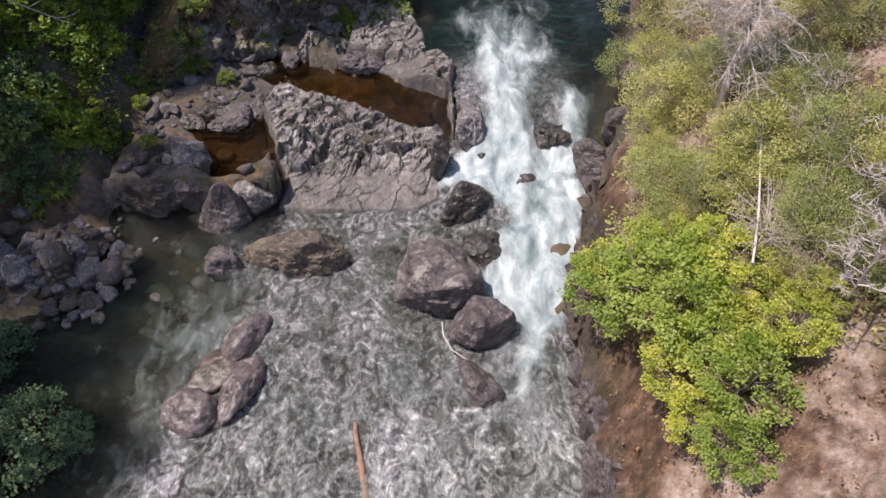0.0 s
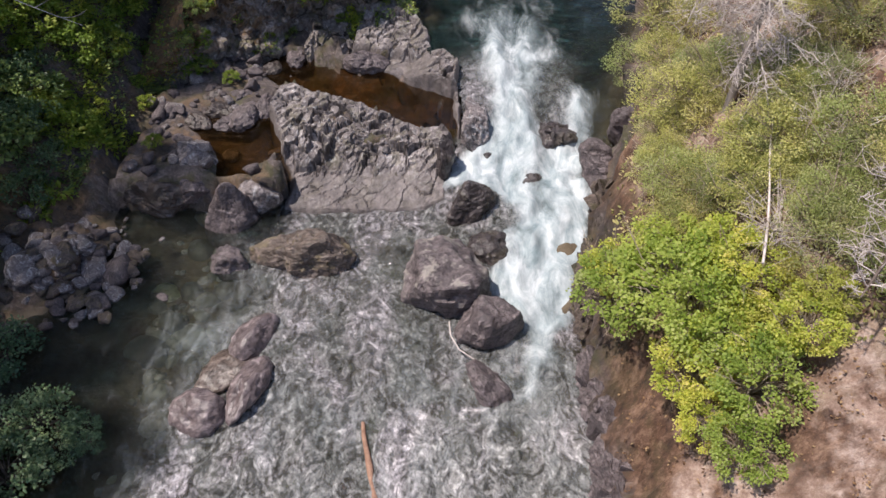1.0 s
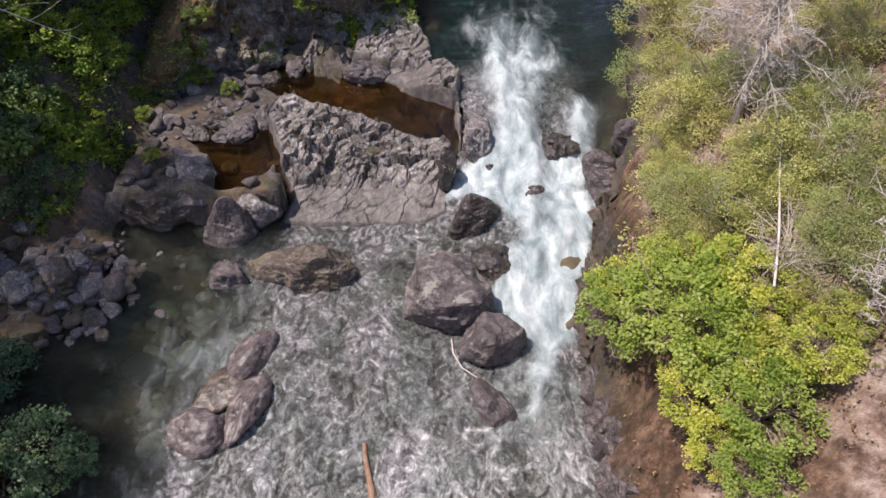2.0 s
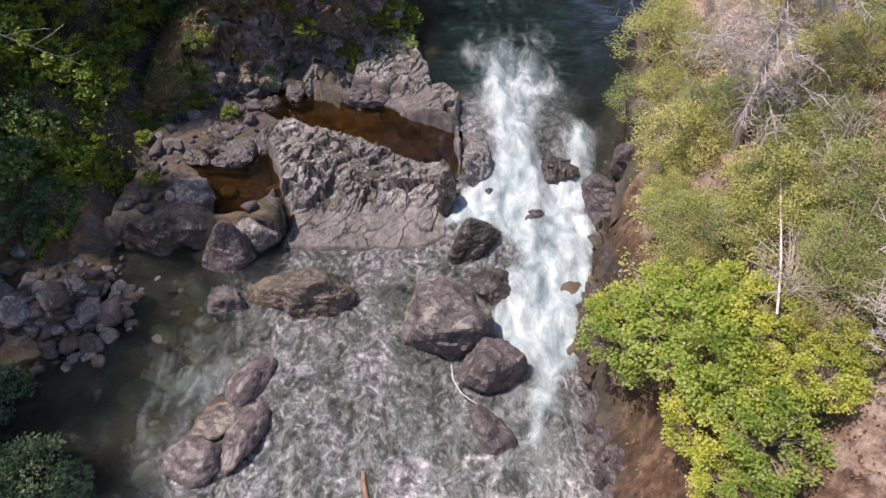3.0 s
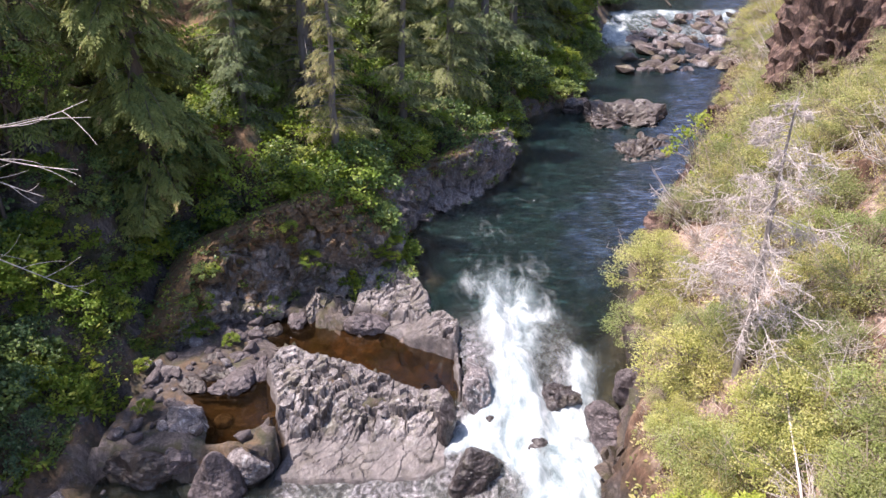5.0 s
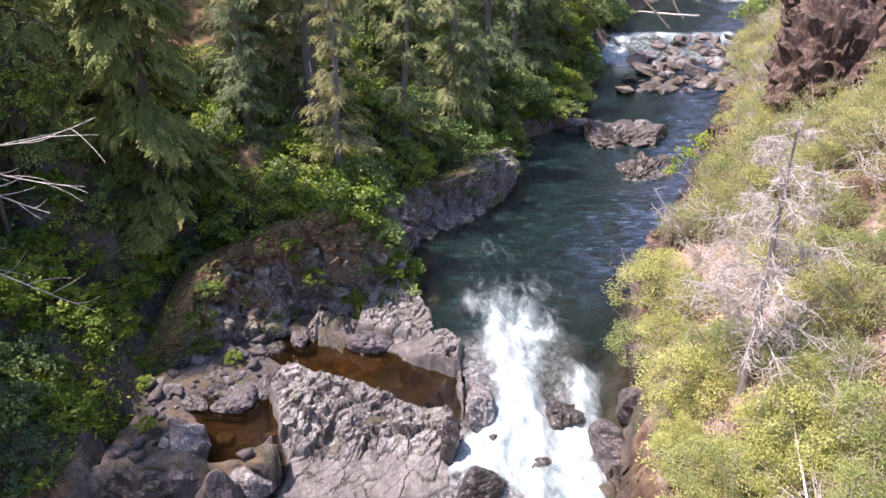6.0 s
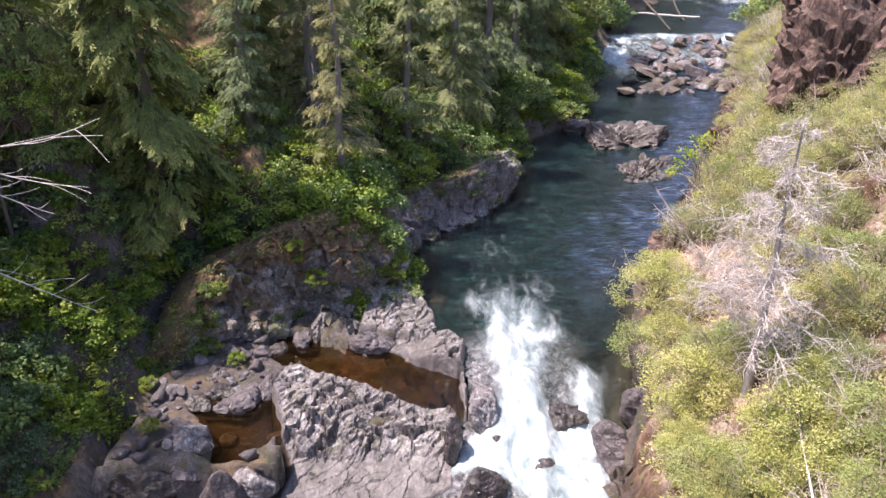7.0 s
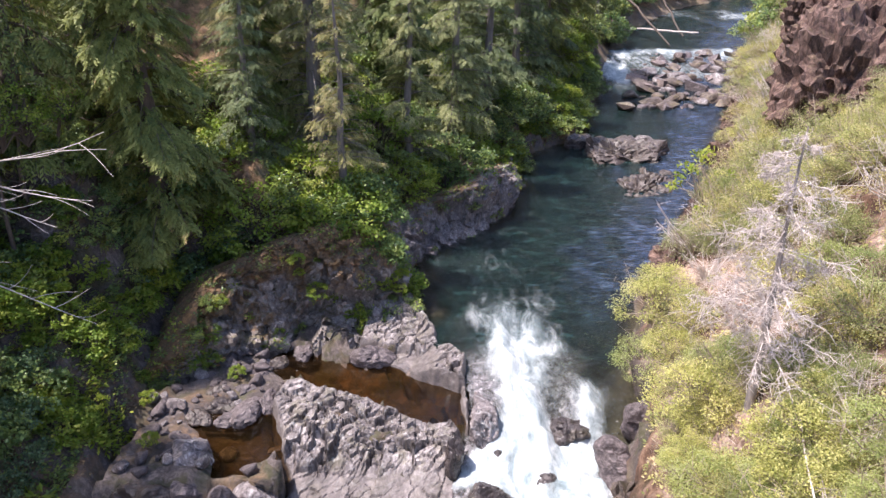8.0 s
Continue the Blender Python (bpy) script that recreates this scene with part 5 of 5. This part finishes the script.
for i, (x, y, s) in enumerate(((6.2, 18.3, 1.0), (6.6, 19.6, 1.15), (6.5, 17.3, 0.8), (7.1, 20.8, 0.9))):
    plant("bush", shrubs[4], x, y, ground_at(x, y) + 0.3, 50 * i, s * 1.15, "light green willow bush overhanging the pool", group="willows by the pool")
for i in range(44):
    x, y = 4.9 + 2.6 * rng.random(), 9.6 + 5.6 * rng.random()
    if math.hypot(x - 6.2, y - 11.9) < 0.7 or x < np.interp(y, RIGHT[:, 1], RIGHT[:, 0]) + 0.9:
        continue
    k = (4, 3, 4, 1)[i % 4]
    plant("shrub", shrubs[k], x, y, ground_at(x, y), 57 * i, rng.uniform(0.5, 0.8), SHRUB_LABELS[k], "shrub", "shrubs of the sunny bank")
for i in range(40):
    y = 22.5 + 19 * rng.random()
    x = float(np.interp(y, RIGHT[:, 1], RIGHT[:, 0])) + rng.uniform(2.2, 6.2)
    plant("shrub", shrubs[(1, 3, 3)[i % 3]], x, y, ground_at(x, y) + 0.1, 57 * i, rng.uniform(1.1, 1.7), SHRUB_LABELS[(1, 3, 3)[i % 3]], "shrub", "shrubs of the sunny bank")
sprig = bush_parts(437, 1.0, 16, 34, 0.10, L_LIME, M_TWIG, 1.3, 0.2, 0.8, 0.22)
plant("bush", sprig, 10.6, 27.6, ground_at(10.6, 27.6) + 0.6, 0, 1.5, "slender bright green sapling leaning over the river")
dead = list(dead_tree_parts(440, 6.3, 2.0, 66, M_DEAD, 0.16, (0.25, 0.7), 18))
dead[0].materials[0] = M_SILVER
plant("dead_tree", dead, 6.45, 12.5, ground_at(6.45, 12.5), 0, 1, "dead grey conifer with a lace of bare twigs", "tree", names=("trunk", "branchwork"))
fallen = dead_tree_parts(444, 3.9, 1.25, 40, M_DEAD, 0.12, (0.1, 0.2), 7, 0.022)
fallen[0].materials[0] = M_BARK
down = plant("fallen_tree", fallen, 0, 0, 0, 0, 1, "fallen dead conifer with bare twigs lying on the bank", "tree", names=("trunk", "branchwork"))
down.matrix_basis = Matrix.Translation((8.7, 8.7, ground_at(8.7, 8.7) + 1.05)) @ Vector((-2.5, -2.7, -1.35)).to_track_quat("Z", "Y").to_matrix().to_4x4()
s = np.linspace(0, 1, 14)
line = np.array([5.62, 7.45, 6.0]) + np.outer(s, np.array([1.78, 5.65, 0.55])) + np.column_stack([0.035 * np.sin(9 * s), 0.03 * np.sin(7 * s + 1), 0 * s])
sap = tubes([(line, np.linspace(0.024, 0.016, 14) * (1 + 0.22 * np.sin(31 * s)))] + [([line[k], line[k] + np.array(w)], [0.010, 0.004]) for k, w in ((5, (0.12, -0.05, 0.10)), (8, (-0.16, 0.02, 0.12)), (11, (0.10, 0.08, 0.14)), (12, (-0.10, -0.06, 0.10)))], 7)
tagged(new("dead_sapling", mesh_of("dead_sapling", *sap, M_DEAD)), "thin bleached dead trunk leaning low over the shrubs", "tree")
rng = np.random.default_rng(31)
n = 24000
y = 3.5 + 56 * rng.random(n) ** 1.5
x = np.interp(y, RIGHT[:, 1], RIGHT[:, 0]) + 0.4 + 13 * rng.random(n)
keep = (fbm(np.stack([x, y, 0 * x], 1) * 0.5, 3, 81) > -0.25 + 0.8 * ((y < 6.2) & (x < 12)) ) & ~((x < 5.0) & (y < 8.5)) & ~((-side(RIGHT, x, y) < 1.7) & (y > 21))
tagged(new("undergrowth", undergrowth_mesh("undergrowth", x[keep], y[keep], 7, 0.13, L_SHRUB, 32)), "olive grass and low herbs on the sunny bank", "undergrowth", kind="stuff")
keep = (fbm(np.stack([x, y, 0 * x], 1) * 0.7, 3, 91) > 0.3) & (y > 7.4) & ~((x < 5.0) & (y < 8.5)) & ~((-side(RIGHT, x, y) < 1.7) & (y > 21))
tagged(new("dry_grass", undergrowth_mesh("dry_grass", x[keep] + 0.2, y[keep] + 0.1, 9, 0.22, L_DRY, 33, 1.8, 0.05)), "straw-coloured dry grass on the sunny bank", "grass", kind="stuff")

rng = np.random.default_rng(35)
n = 2600
y = 3.5 + 30 * rng.random(n) ** 1.6
x = np.interp(y, RIGHT[:, 1], RIGHT[:, 0]) + 0.3 + 7 * rng.random(n)
tagged(new("leaf_litter", undergrowth_mesh("leaf_litter", x, y, 3, 0.08, L_LITTER, 36, 0.2)), "fallen brown leaves on bare soil", "leaf litter", kind="stuff")

# ---- left bank and woods ----
brush = [bush_parts(460 + i, 1.0, 38, 34, 0.115, L_BRUSH, M_BARK, 0.8, 0.35, loose=0.27) for i in range(3)]
limes = [bush_parts(470 + i, 1.0, 38, 34, 0.13, L_LIME, M_BARK, 0.95, 0.3, loose=0.27) for i in range(3)]
salal = [bush_parts(465 + i, 1.0, 40, 40, 0.10, L_SALAL, M_BARK, 0.8, 0.35, loose=0.30) for i in range(2)]
for x, y, s in ((-11.1, 9.4, 0.85), (-9.4, 7.4, 0.85), (-9.7, 6.0, 0.95), (-10.6, 5.2, 1.0), (-12.0, 8.3, 0.9), (-9.9, 5.0, 0.8), (-10.4, 7.3, 0.7), (-8.5, 7.3, 0.42), (-8.9, 6.7, 0.5), (-8.2, 6.9, 0.35)):
    plant("bush", salal[int(s * 10) % 2], x, y, max(ground_at(x, y), -0.1), 33 * x, s, "dark green bush leaning over shaded water", group="brush of the shaded bank")
rng = np.random.default_rng(12)
count = 0
while count < 190:
    y = 9 + 60 * rng.random() ** 1.4
    d = 1.0 + 15 * rng.random() ** 1.5
    x = float(np.interp(y, LEFT[:, 1], LEFT[:, 0])) - d
    inner = side(LEFT, np.array([x]), np.array([y]))[0]
    if inner < (1.5 if y < 21 else 1.9):
        continue
    s = rng.uniform(0.45, 1.0) * (1 + 0.012 * y)
    lime = rng.random() < 0.38
    plant("maple_bush" if lime else "bush", limes[count % 3] if lime else brush[count % 3], x, y, ground_at(x, y) - 0.05, rng.uniform(0, 360), s,
          "lime green maple bush on the shaded bank" if lime else "dark green leafy brush on the shaded bank", group="brush of the shaded bank")
    count += 1
count = 0
while count < 110:
    x, y = rng.uniform(-18, -9), rng.uniform(12.5, 24)
    inner = side(LEFT, np.array([x]), np.array([y]))[0]
    if inner < 1.3 or (inner < 3.5 and rng.random() < 0.5):
        continue
    lime = rng.random() < 0.5
    plant("maple_bush" if lime else "bush", limes[count % 3] if lime else brush[count % 3], x, y, ground_at(x, y) - 0.05, rng.uniform(0, 360), rng.uniform(0.45, 0.95),
          "lime green maple bush on the shaded bank" if lime else "dark green leafy brush on the shaded bank", group="brush of the shaded bank")
    count += 1
tall_brush = [bush_parts(480 + i, 1.0, 60, 46, 0.075, (L_BRUSH, L_LIME)[i], M_BARK, 1.0, 0.35, loose=0.24) for i in range(2)]
count = 0
while count < 60:
    y = 24 + 36 * rng.random()
    x = float(np.interp(y, LEFT[:, 1], LEFT[:, 0])) - 2 - 9 * rng.random()
    if side(LEFT, np.array([x]), np.array([y]))[0] < 1.6:
        continue
    lime = rng.random() < 0.35
    plant("maple_tree" if lime else "tall_bush", tall_brush[1] if lime else tall_brush[0], x, y, ground_at(x, y) + 0.2, rng.uniform(0, 360), rng.uniform(1.1, 2.0),
          "tall lime green maple in the understorey" if lime else "tall dark green bush in the understorey", group="understorey of the woods")
    count += 1
for i in range(80):
    k = 11 + 15 * rng.random()
    j = int(k)
    p, q = LEFT[j], LEFT[j + 1]
    along = p + (q - p) * (k - j)
    nx, ny = -(q - p)[1], (q - p)[0]
    d = (rng.uniform(1.5, 3.0) if along[1] < 36 else rng.uniform(0.5, 2.2)) / math.hypot(nx, ny)
    x, y = along[0] + nx * d, along[1] + ny * d
    plant("cliff_bush", limes[i % 3] if i % 3 == 0 else brush[i % 3], x, y, ground_at(x, y) - 0.1, rng.uniform(0, 360), rng.uniform(0.5, 0.95), "green bush hanging over the cliff edge", group="bushes of the cliff edge")
for i in range(80):
    y = 60 + 48 * rng.random()
    line, way = (LEFT, -1) if i % 2 else (RIGHT, 1)
    x = float(np.interp(y, line[:, 1], line[:, 0])) + way * rng.uniform(0.3, 5.0)
    plant("cliff_bush", brush[i % 3], x, y, ground_at(x, y) - 0.1, rng.uniform(0, 360), rng.uniform(1.2, 2.2), "green bush hanging over the far bank", "bush", "bushes of the cliff edge")
for x, y, s, lime in ((-11.1, 20.2, 0.7, 1), (-11.2, 18.4, 0.75, 1), (-10.8, 19.3, 0.8, 1), (-11.5, 17.1, 0.5, 1), (-10.9, 17.3, 0.5, 1), (-10.8, 16.5, 0.45, 1), (-10.5, 22.3, 0.9, 1), (-12.4, 20.6, 1.0, 1), (-10.8, 21.2, 0.75, 1), (-12.8, 19.0, 0.9, 1),
                      (-12.1, 15.7, 0.8, 0), (-11.6, 15.0, 0.7, 0), (-12.1, 14.3, 0.8, 0), (-9.8, 23.3, 0.8, 0), (-8.8, 24.2, 0.9, 0), (-8.2, 24.4, 0.8, 0), (-12.4, 17.4, 0.7, 0), (-7.1, 19.4, 0.3, 1), (-9.5, 17.9, 0.28, 1), (-8.8, 16.1, 0.3, 1), (-12.1, 16.5, 0.4, 1), (-10.2, 20.4, 0.45, 1), (-9.9, 21.6, 0.5, 1), (-11.7, 19.4, 0.7, 1), (-10.0, 18.9, 0.3, 1), (-9.4, 20.6, 0.3, 1)):
    plant("maple_bush" if lime else "bush", limes[int(10 * s) % 3] if lime else salal[int(10 * s) % 2], x, y, ground_at(x, y) + 0.1, 47 * x, s,
          "lime green maple bush on the shaded bank" if lime else "dark green leafy brush on the shaded bank", group="brush of the shaded bank")
for i in range(34):
    y = 36 + 24 * rng.random()
    x = float(np.interp(y, LEFT[:, 1], LEFT[:, 0])) - rng.uniform(0.2, 1.6)
    plant("cliff_bush", (limes[1], brush[i % 3], brush[0])[i % 3], x, y, ground_at(x, y) - 0.1, 61 * i, rng.uniform(0.7, 1.3), "green bush hanging over the river bank", "bush", "bushes of the cliff edge")
alder = bush_parts(490, 1.0, 90, 52, 0.075, L_LIME, M_BARK, 2.3, 0.4, loose=0.24)
for x, y, s in ((-15.0, 20.6, 1.0), (-15.8, 22.2, 1.3)):
    plant("alder_tree", alder, x, y, ground_at(x, y) + 0.6, 30 * x, s, "slender light green alder at the edge of the woods", "tree", "understorey of the woods")
rng = np.random.default_rng(14)
for i in range(46):
    a, c = int(rng.integers(14, 60)), int(rng.integers(4, 150 if i % 4 else 330))
    x, y, z = CLIFF[a, c]
    plant("cliff_fern", limes[i % 3] if i % 2 else brush[i % 3], x, y, z - 0.1, rng.uniform(0, 360), rng.uniform(0.16, 0.40), "small green fern rooted in a crack of the cliff", "fern", "ferns of the cliff")
def slender_tree(x, y, tall, crown, size, seed, label):
    """A thin leaning trunk with a loose leafy crown."""
    r = np.random.default_rng(seed)
    s = np.linspace(0, 1, 8)
    base = ground_at(x, y)
    ob = empty("maple_tree", x, y, base)
    stem = np.column_stack([0.5 * s ** 2 + 0.05 * r.normal(size=8) * s, 0.06 * r.normal(size=8) * s, -0.4 + (tall + 0.4) * s])
    part("trunk", mesh_of("trunk", *tubes([(stem, np.linspace(0.09, 0.03, 8))], 7), M_BARK), ob)
    for name, me in zip(BW, crown):
        made = tagged(part(name, me, ob), kind="stuff")
        made.matrix_basis = pose(stem[-1][0], 0, tall - 0.9 * size, 0, 0, 50 * seed) @ Matrix.Scale(size, 4)
    return tagged(ob, label, "tree", "understorey of the woods")


loose_crown = bush_parts(491, 1.0, 34, 40, 0.075, L_LIME, M_BARK, 1.1, 0.45, loose=0.26)
for i, (x, y, tall, size) in enumerate(((-14.0, 20.4, 5.4, 1.25), (-13.9, 21.6, 3.2, 1.2), (-14.9, 22.2, 6.6, 1.4), (-12.9, 22.4, 2.4, 0.9))):
    slender_tree(x, y, tall, loose_crown, size, i + 1, "slender yellow-green maple with a loose crown beside the woods")
cedars = [conifer_parts(500 + i, 15, 2.35, 135, 76, L_CEDAR, M_BARK, 0.03, 0.66, 0.42, fan=15, slim=0.34) for i in range(2)]
firs = [conifer_parts(510 + i, 14, 2.6, 120, 62, L_FIR, M_GREYBARK, 0.03, 0.32, 0.38, fan=13, slim=0.32) for i in range(2)]
olives = [conifer_parts(520, 13, 2.5, 110, 50, L_OLIVE, M_GREYBARK, 0.05, 0.36, 0.36, thin=0.25, fan=13, slim=0.26)]
plain = [conifer_parts(530, 14, 2.8, 80, 30, L_CEDAR, M_BARK, 0.03, 0.5, 0.62, fan=9, slim=0.3), conifer_parts(531, 14, 2.6, 80, 30, L_FIR, M_GREYBARK, 0.03, 0.4, 0.56, fan=9, slim=0.3)]
NM = ("trunk", "branchwork", "crown")
for kind, x, y, turn, s, name, label in (
        (cedars[0], -10.4, 23.8, 0, 1.1, "cedar_tree", "tall cedar with drooping green sprays"), (firs[0], -7.9, 27.5, 40, 0.62, "hemlock_tree", "young pale green hemlock in the woods"),
        (olives[0], -4.3, 26.3, 80, 0.72, "hemlock_tree", "sparse olive hemlock above the cliff"), (olives[0], -5.6, 30.0, 200, 1.25, "hemlock_tree", "tall hemlock with a bare grey trunk"),
        (firs[1], -1.9, 32.5, 10, 0.75, "hemlock_tree", "hemlock above the pale river cliff"),
        (firs[0], 0.3, 36.5, 120, 0.9, "hemlock_tree", "hemlock above the pale river cliff"), (firs[1], 2.4, 43.0, 60, 1.05, "hemlock_tree", "full green hemlock leaning over the river"),
        (firs[0], 4.6, 48.5, 200, 1.1, "hemlock_tree", "full green hemlock leaning over the river"), (cedars[1], -8.2, 33.0, 30, 1.0, "cedar_tree", "cedar in the shaded woods"),
        (firs[0], 7.6, 56.0, 250, 1.1, "hemlock_tree", "full green hemlock leaning over the river"), (cedars[0], -2.6, 40.0, 150, 1.1, "cedar_tree", "cedar in the shaded woods")):
    plant(name, kind, x, y, ground_at(x, y), turn, s, label, "tree", names=NM)
# conifers added, mostly out of view, to shade the left bank and water
for x, y, s in ((-17.5, 2, 1.2), (-16.5, 6.5, 1.25), (-17.5, 10.5, 1.2), (-17.0, 12.8, 1.1), (-21, 9, 1.2), (-16.2, 20.6, 1.05), (-15.4, 16.0, 1.1), (-14.6, 23.6, 1.1)):
    plant("conifer_tree", plain[int(s * 100) % 2], x, y, ground_at(x, y), 40 * x, s, "dark green conifer of the gorge woods", "tree", "conifers of the woods", NM)
count = 0
while count < 65:
    y = 20 + 72 * rng.random()
    d = 3.0 + 24 * rng.random()
    x = float(np.interp(y, LEFT[:, 1], LEFT[:, 0])) - d
    if side(LEFT, np.array([x]), np.array([y]))[0] < 3.2 or (y < 26 and d < 7):
        continue
    near = y < 36 and d < 12
    kind = (cedars[count % 2], firs[count % 2], olives[0])[int(rng.integers(3))] if near else plain[count % 2]
    plant("conifer_tree", kind, x, y, ground_at(x, y), rng.uniform(0, 360), rng.uniform(0.6, 1.2), "dark green conifer of the gorge woods", "tree", "conifers of the woods", NM)
    count += 1
for i in range(26):
    x, y = rng.uniform(-27, -12), rng.uniform(26, 46)
    plant("conifer_tree", plain[i % 2], x, y, ground_at(x, y), rng.uniform(0, 360), rng.uniform(0.6, 1.0), "dark green conifer of the gorge woods", "tree", "conifers of the woods", NM)
for i in range(34):
    y = 62 + 44 * rng.random()
    line, way = (LEFT, -1) if i % 2 else (RIGHT, 1)
    x = float(np.interp(y, line[:, 1], line[:, 0])) + way * rng.uniform(1.5, 7 if way < 0 else 14)
    plant("conifer_tree", plain[i % 2], x, y, ground_at(x, y), rng.uniform(0, 360), rng.uniform(0.4, 0.8), "dark green conifer of the gorge woods", "tree", "conifers of the woods", NM)
for i in range(28):
    x, y = 12 + 78 * rng.random(), 106 + 40 * rng.random()
    plant("conifer_tree", plain[i % 2], x, y, ground_at(x, y), rng.uniform(0, 360), rng.uniform(0.9, 1.4), "dark green conifer of the gorge woods", "tree", "conifers of the woods", NM)
rng = np.random.default_rng(41)
n = 26000
y = 8 + 50 * rng.random(n) ** 1.4
x = np.interp(y, LEFT[:, 1], LEFT[:, 0]) - 0.8 - 14 * rng.random(n) ** 1.3
inner = side(LEFT, x, y)
keep = (fbm(np.stack([x, y, 0 * x], 1) * 0.55, 3, 83) > -0.2 + 0.35 * (inner < 2.5)) & (inner > 0.6)
tagged(new("undergrowth", undergrowth_mesh("undergrowth", x[keep], y[keep], 8, 0.15, L_BRUSH, 42)), "green ferns and herbs on the shaded bank", "undergrowth", kind="stuff")
keep = (fbm(np.stack([x, y, 0 * x], 1) * 0.6, 3, 93) > 0.15) & (inner > 0.7)
tagged(new("fern_patches", undergrowth_mesh("fern_patches", x[keep] + 0.2, y[keep] + 0.1, 9, 0.24, L_LIME, 43, 0.8, 0.3)), "lime green fern patches on the shaded bank", "ferns", kind="stuff")


rng = np.random.default_rng(44)
rows, cols = rng.integers(8, 75, 7000), rng.integers(0, CLIFF.shape[1], 7000)
spots = CLIFF[rows, cols]
keep = (fbm(spots * 0.8, 3, 95) > 0.55 - 0.95 * smooth((rows - 28) / 34) - 0.35 * smooth((70 - cols) / 50)) & (rng.random(7000) < np.interp(spots[:, 1], (24, 27), (1, 0.45)))
spots = spots[keep]
for name, pick, big, material, label in (("cliff_moss_herbs", slice(0, None, 2), 0.13, L_BRUSH, "small herbs and grass on the ledges of the cliff"), ("cliff_dry_herbs", slice(1, None, 4), 0.11, L_LITTER, "rusty dead leaves caught on the cliff"), ("cliff_ferns", slice(3, None, 4), 0.15, L_LIME, "pale ferns on the ledges of the cliff")):
    tagged(new(name, undergrowth_mesh(name, spots[pick, 0], spots[pick, 1], 8, big, material, 47, 0.7, 0.36, z=spots[pick, 2] - 0.03)), label, "undergrowth", kind="stuff")
rng = np.random.default_rng(45)
n = 6000
y = 12 + 20 * rng.random(n)
x = np.interp(y, LEFT[:, 1], LEFT[:, 0]) - 10 * rng.random(n) ** 1.3
keep = side(LEFT, x, y) > 0.4
tagged(new("leaf_litter", undergrowth_mesh("leaf_litter", x[keep], y[keep], 3, 0.09, L_LITTER, 46, 0.2)), "fallen brown leaves under the brush", "leaf litter", kind="stuff")


def bare_branch(start, end, sag, seed, label):
    """A bleached bare branch that sags and lifts at its tip, with a few curved twigs."""
    r = np.random.default_rng(seed)
    s = np.linspace(0, 1, 10)
    a, b = np.array(start, float), np.array(end, float)
    main = a + (b - a) * s[:, None]
    main[:, 2] -= sag * np.sin(math.pi * s) + 0.03 * np.sin(9 * s)
    main[:, 1] += 0.3 * np.sin(2.5 * s)
    reach = float(np.linalg.norm(b - a))
    ob = new("bare_branch", mesh_of("bare_branch", *tubes([(main, np.linspace(0.034, 0.007, 10))], 5), M_DEAD))
    for i in range(7):
        p = main[3 + i % 6]
        w = np.array([0.9, r.normal() * 0.4, r.normal() * 0.28]) * reach * 0.26 * r.uniform(0.5, 1.2)
        u = np.linspace(0, 1, 5)[:, None]
        twig = p + w * u + np.array([0, 0, 1.0]) * (r.normal() * 0.12 * u * u * reach * 0.4)
        part("twig", mesh_of("twig", *tubes([(twig, np.linspace(0.011, 0.005, 5))], 4), M_DEAD), ob)
    return tagged(ob, label, "branch", "bare branches")


for i, (start, end, sag) in enumerate((((-14.5, 16.2, 10.4), (-8.2, 16, 10.6), 0.75), ((-14.5, 16.0, 10.9), (-8.85, 16, 8.86), 0.55), ((-13.5, 15.9, 9.8), (-9.9, 16, 8.15), 0.15), ((-14.5, 16.1, 8.0), (-9.47, 16, 5.3), 0.25))):
    bare_branch(start, end, sag, 600 + i, "bleached bare branch reaching out from the woods")
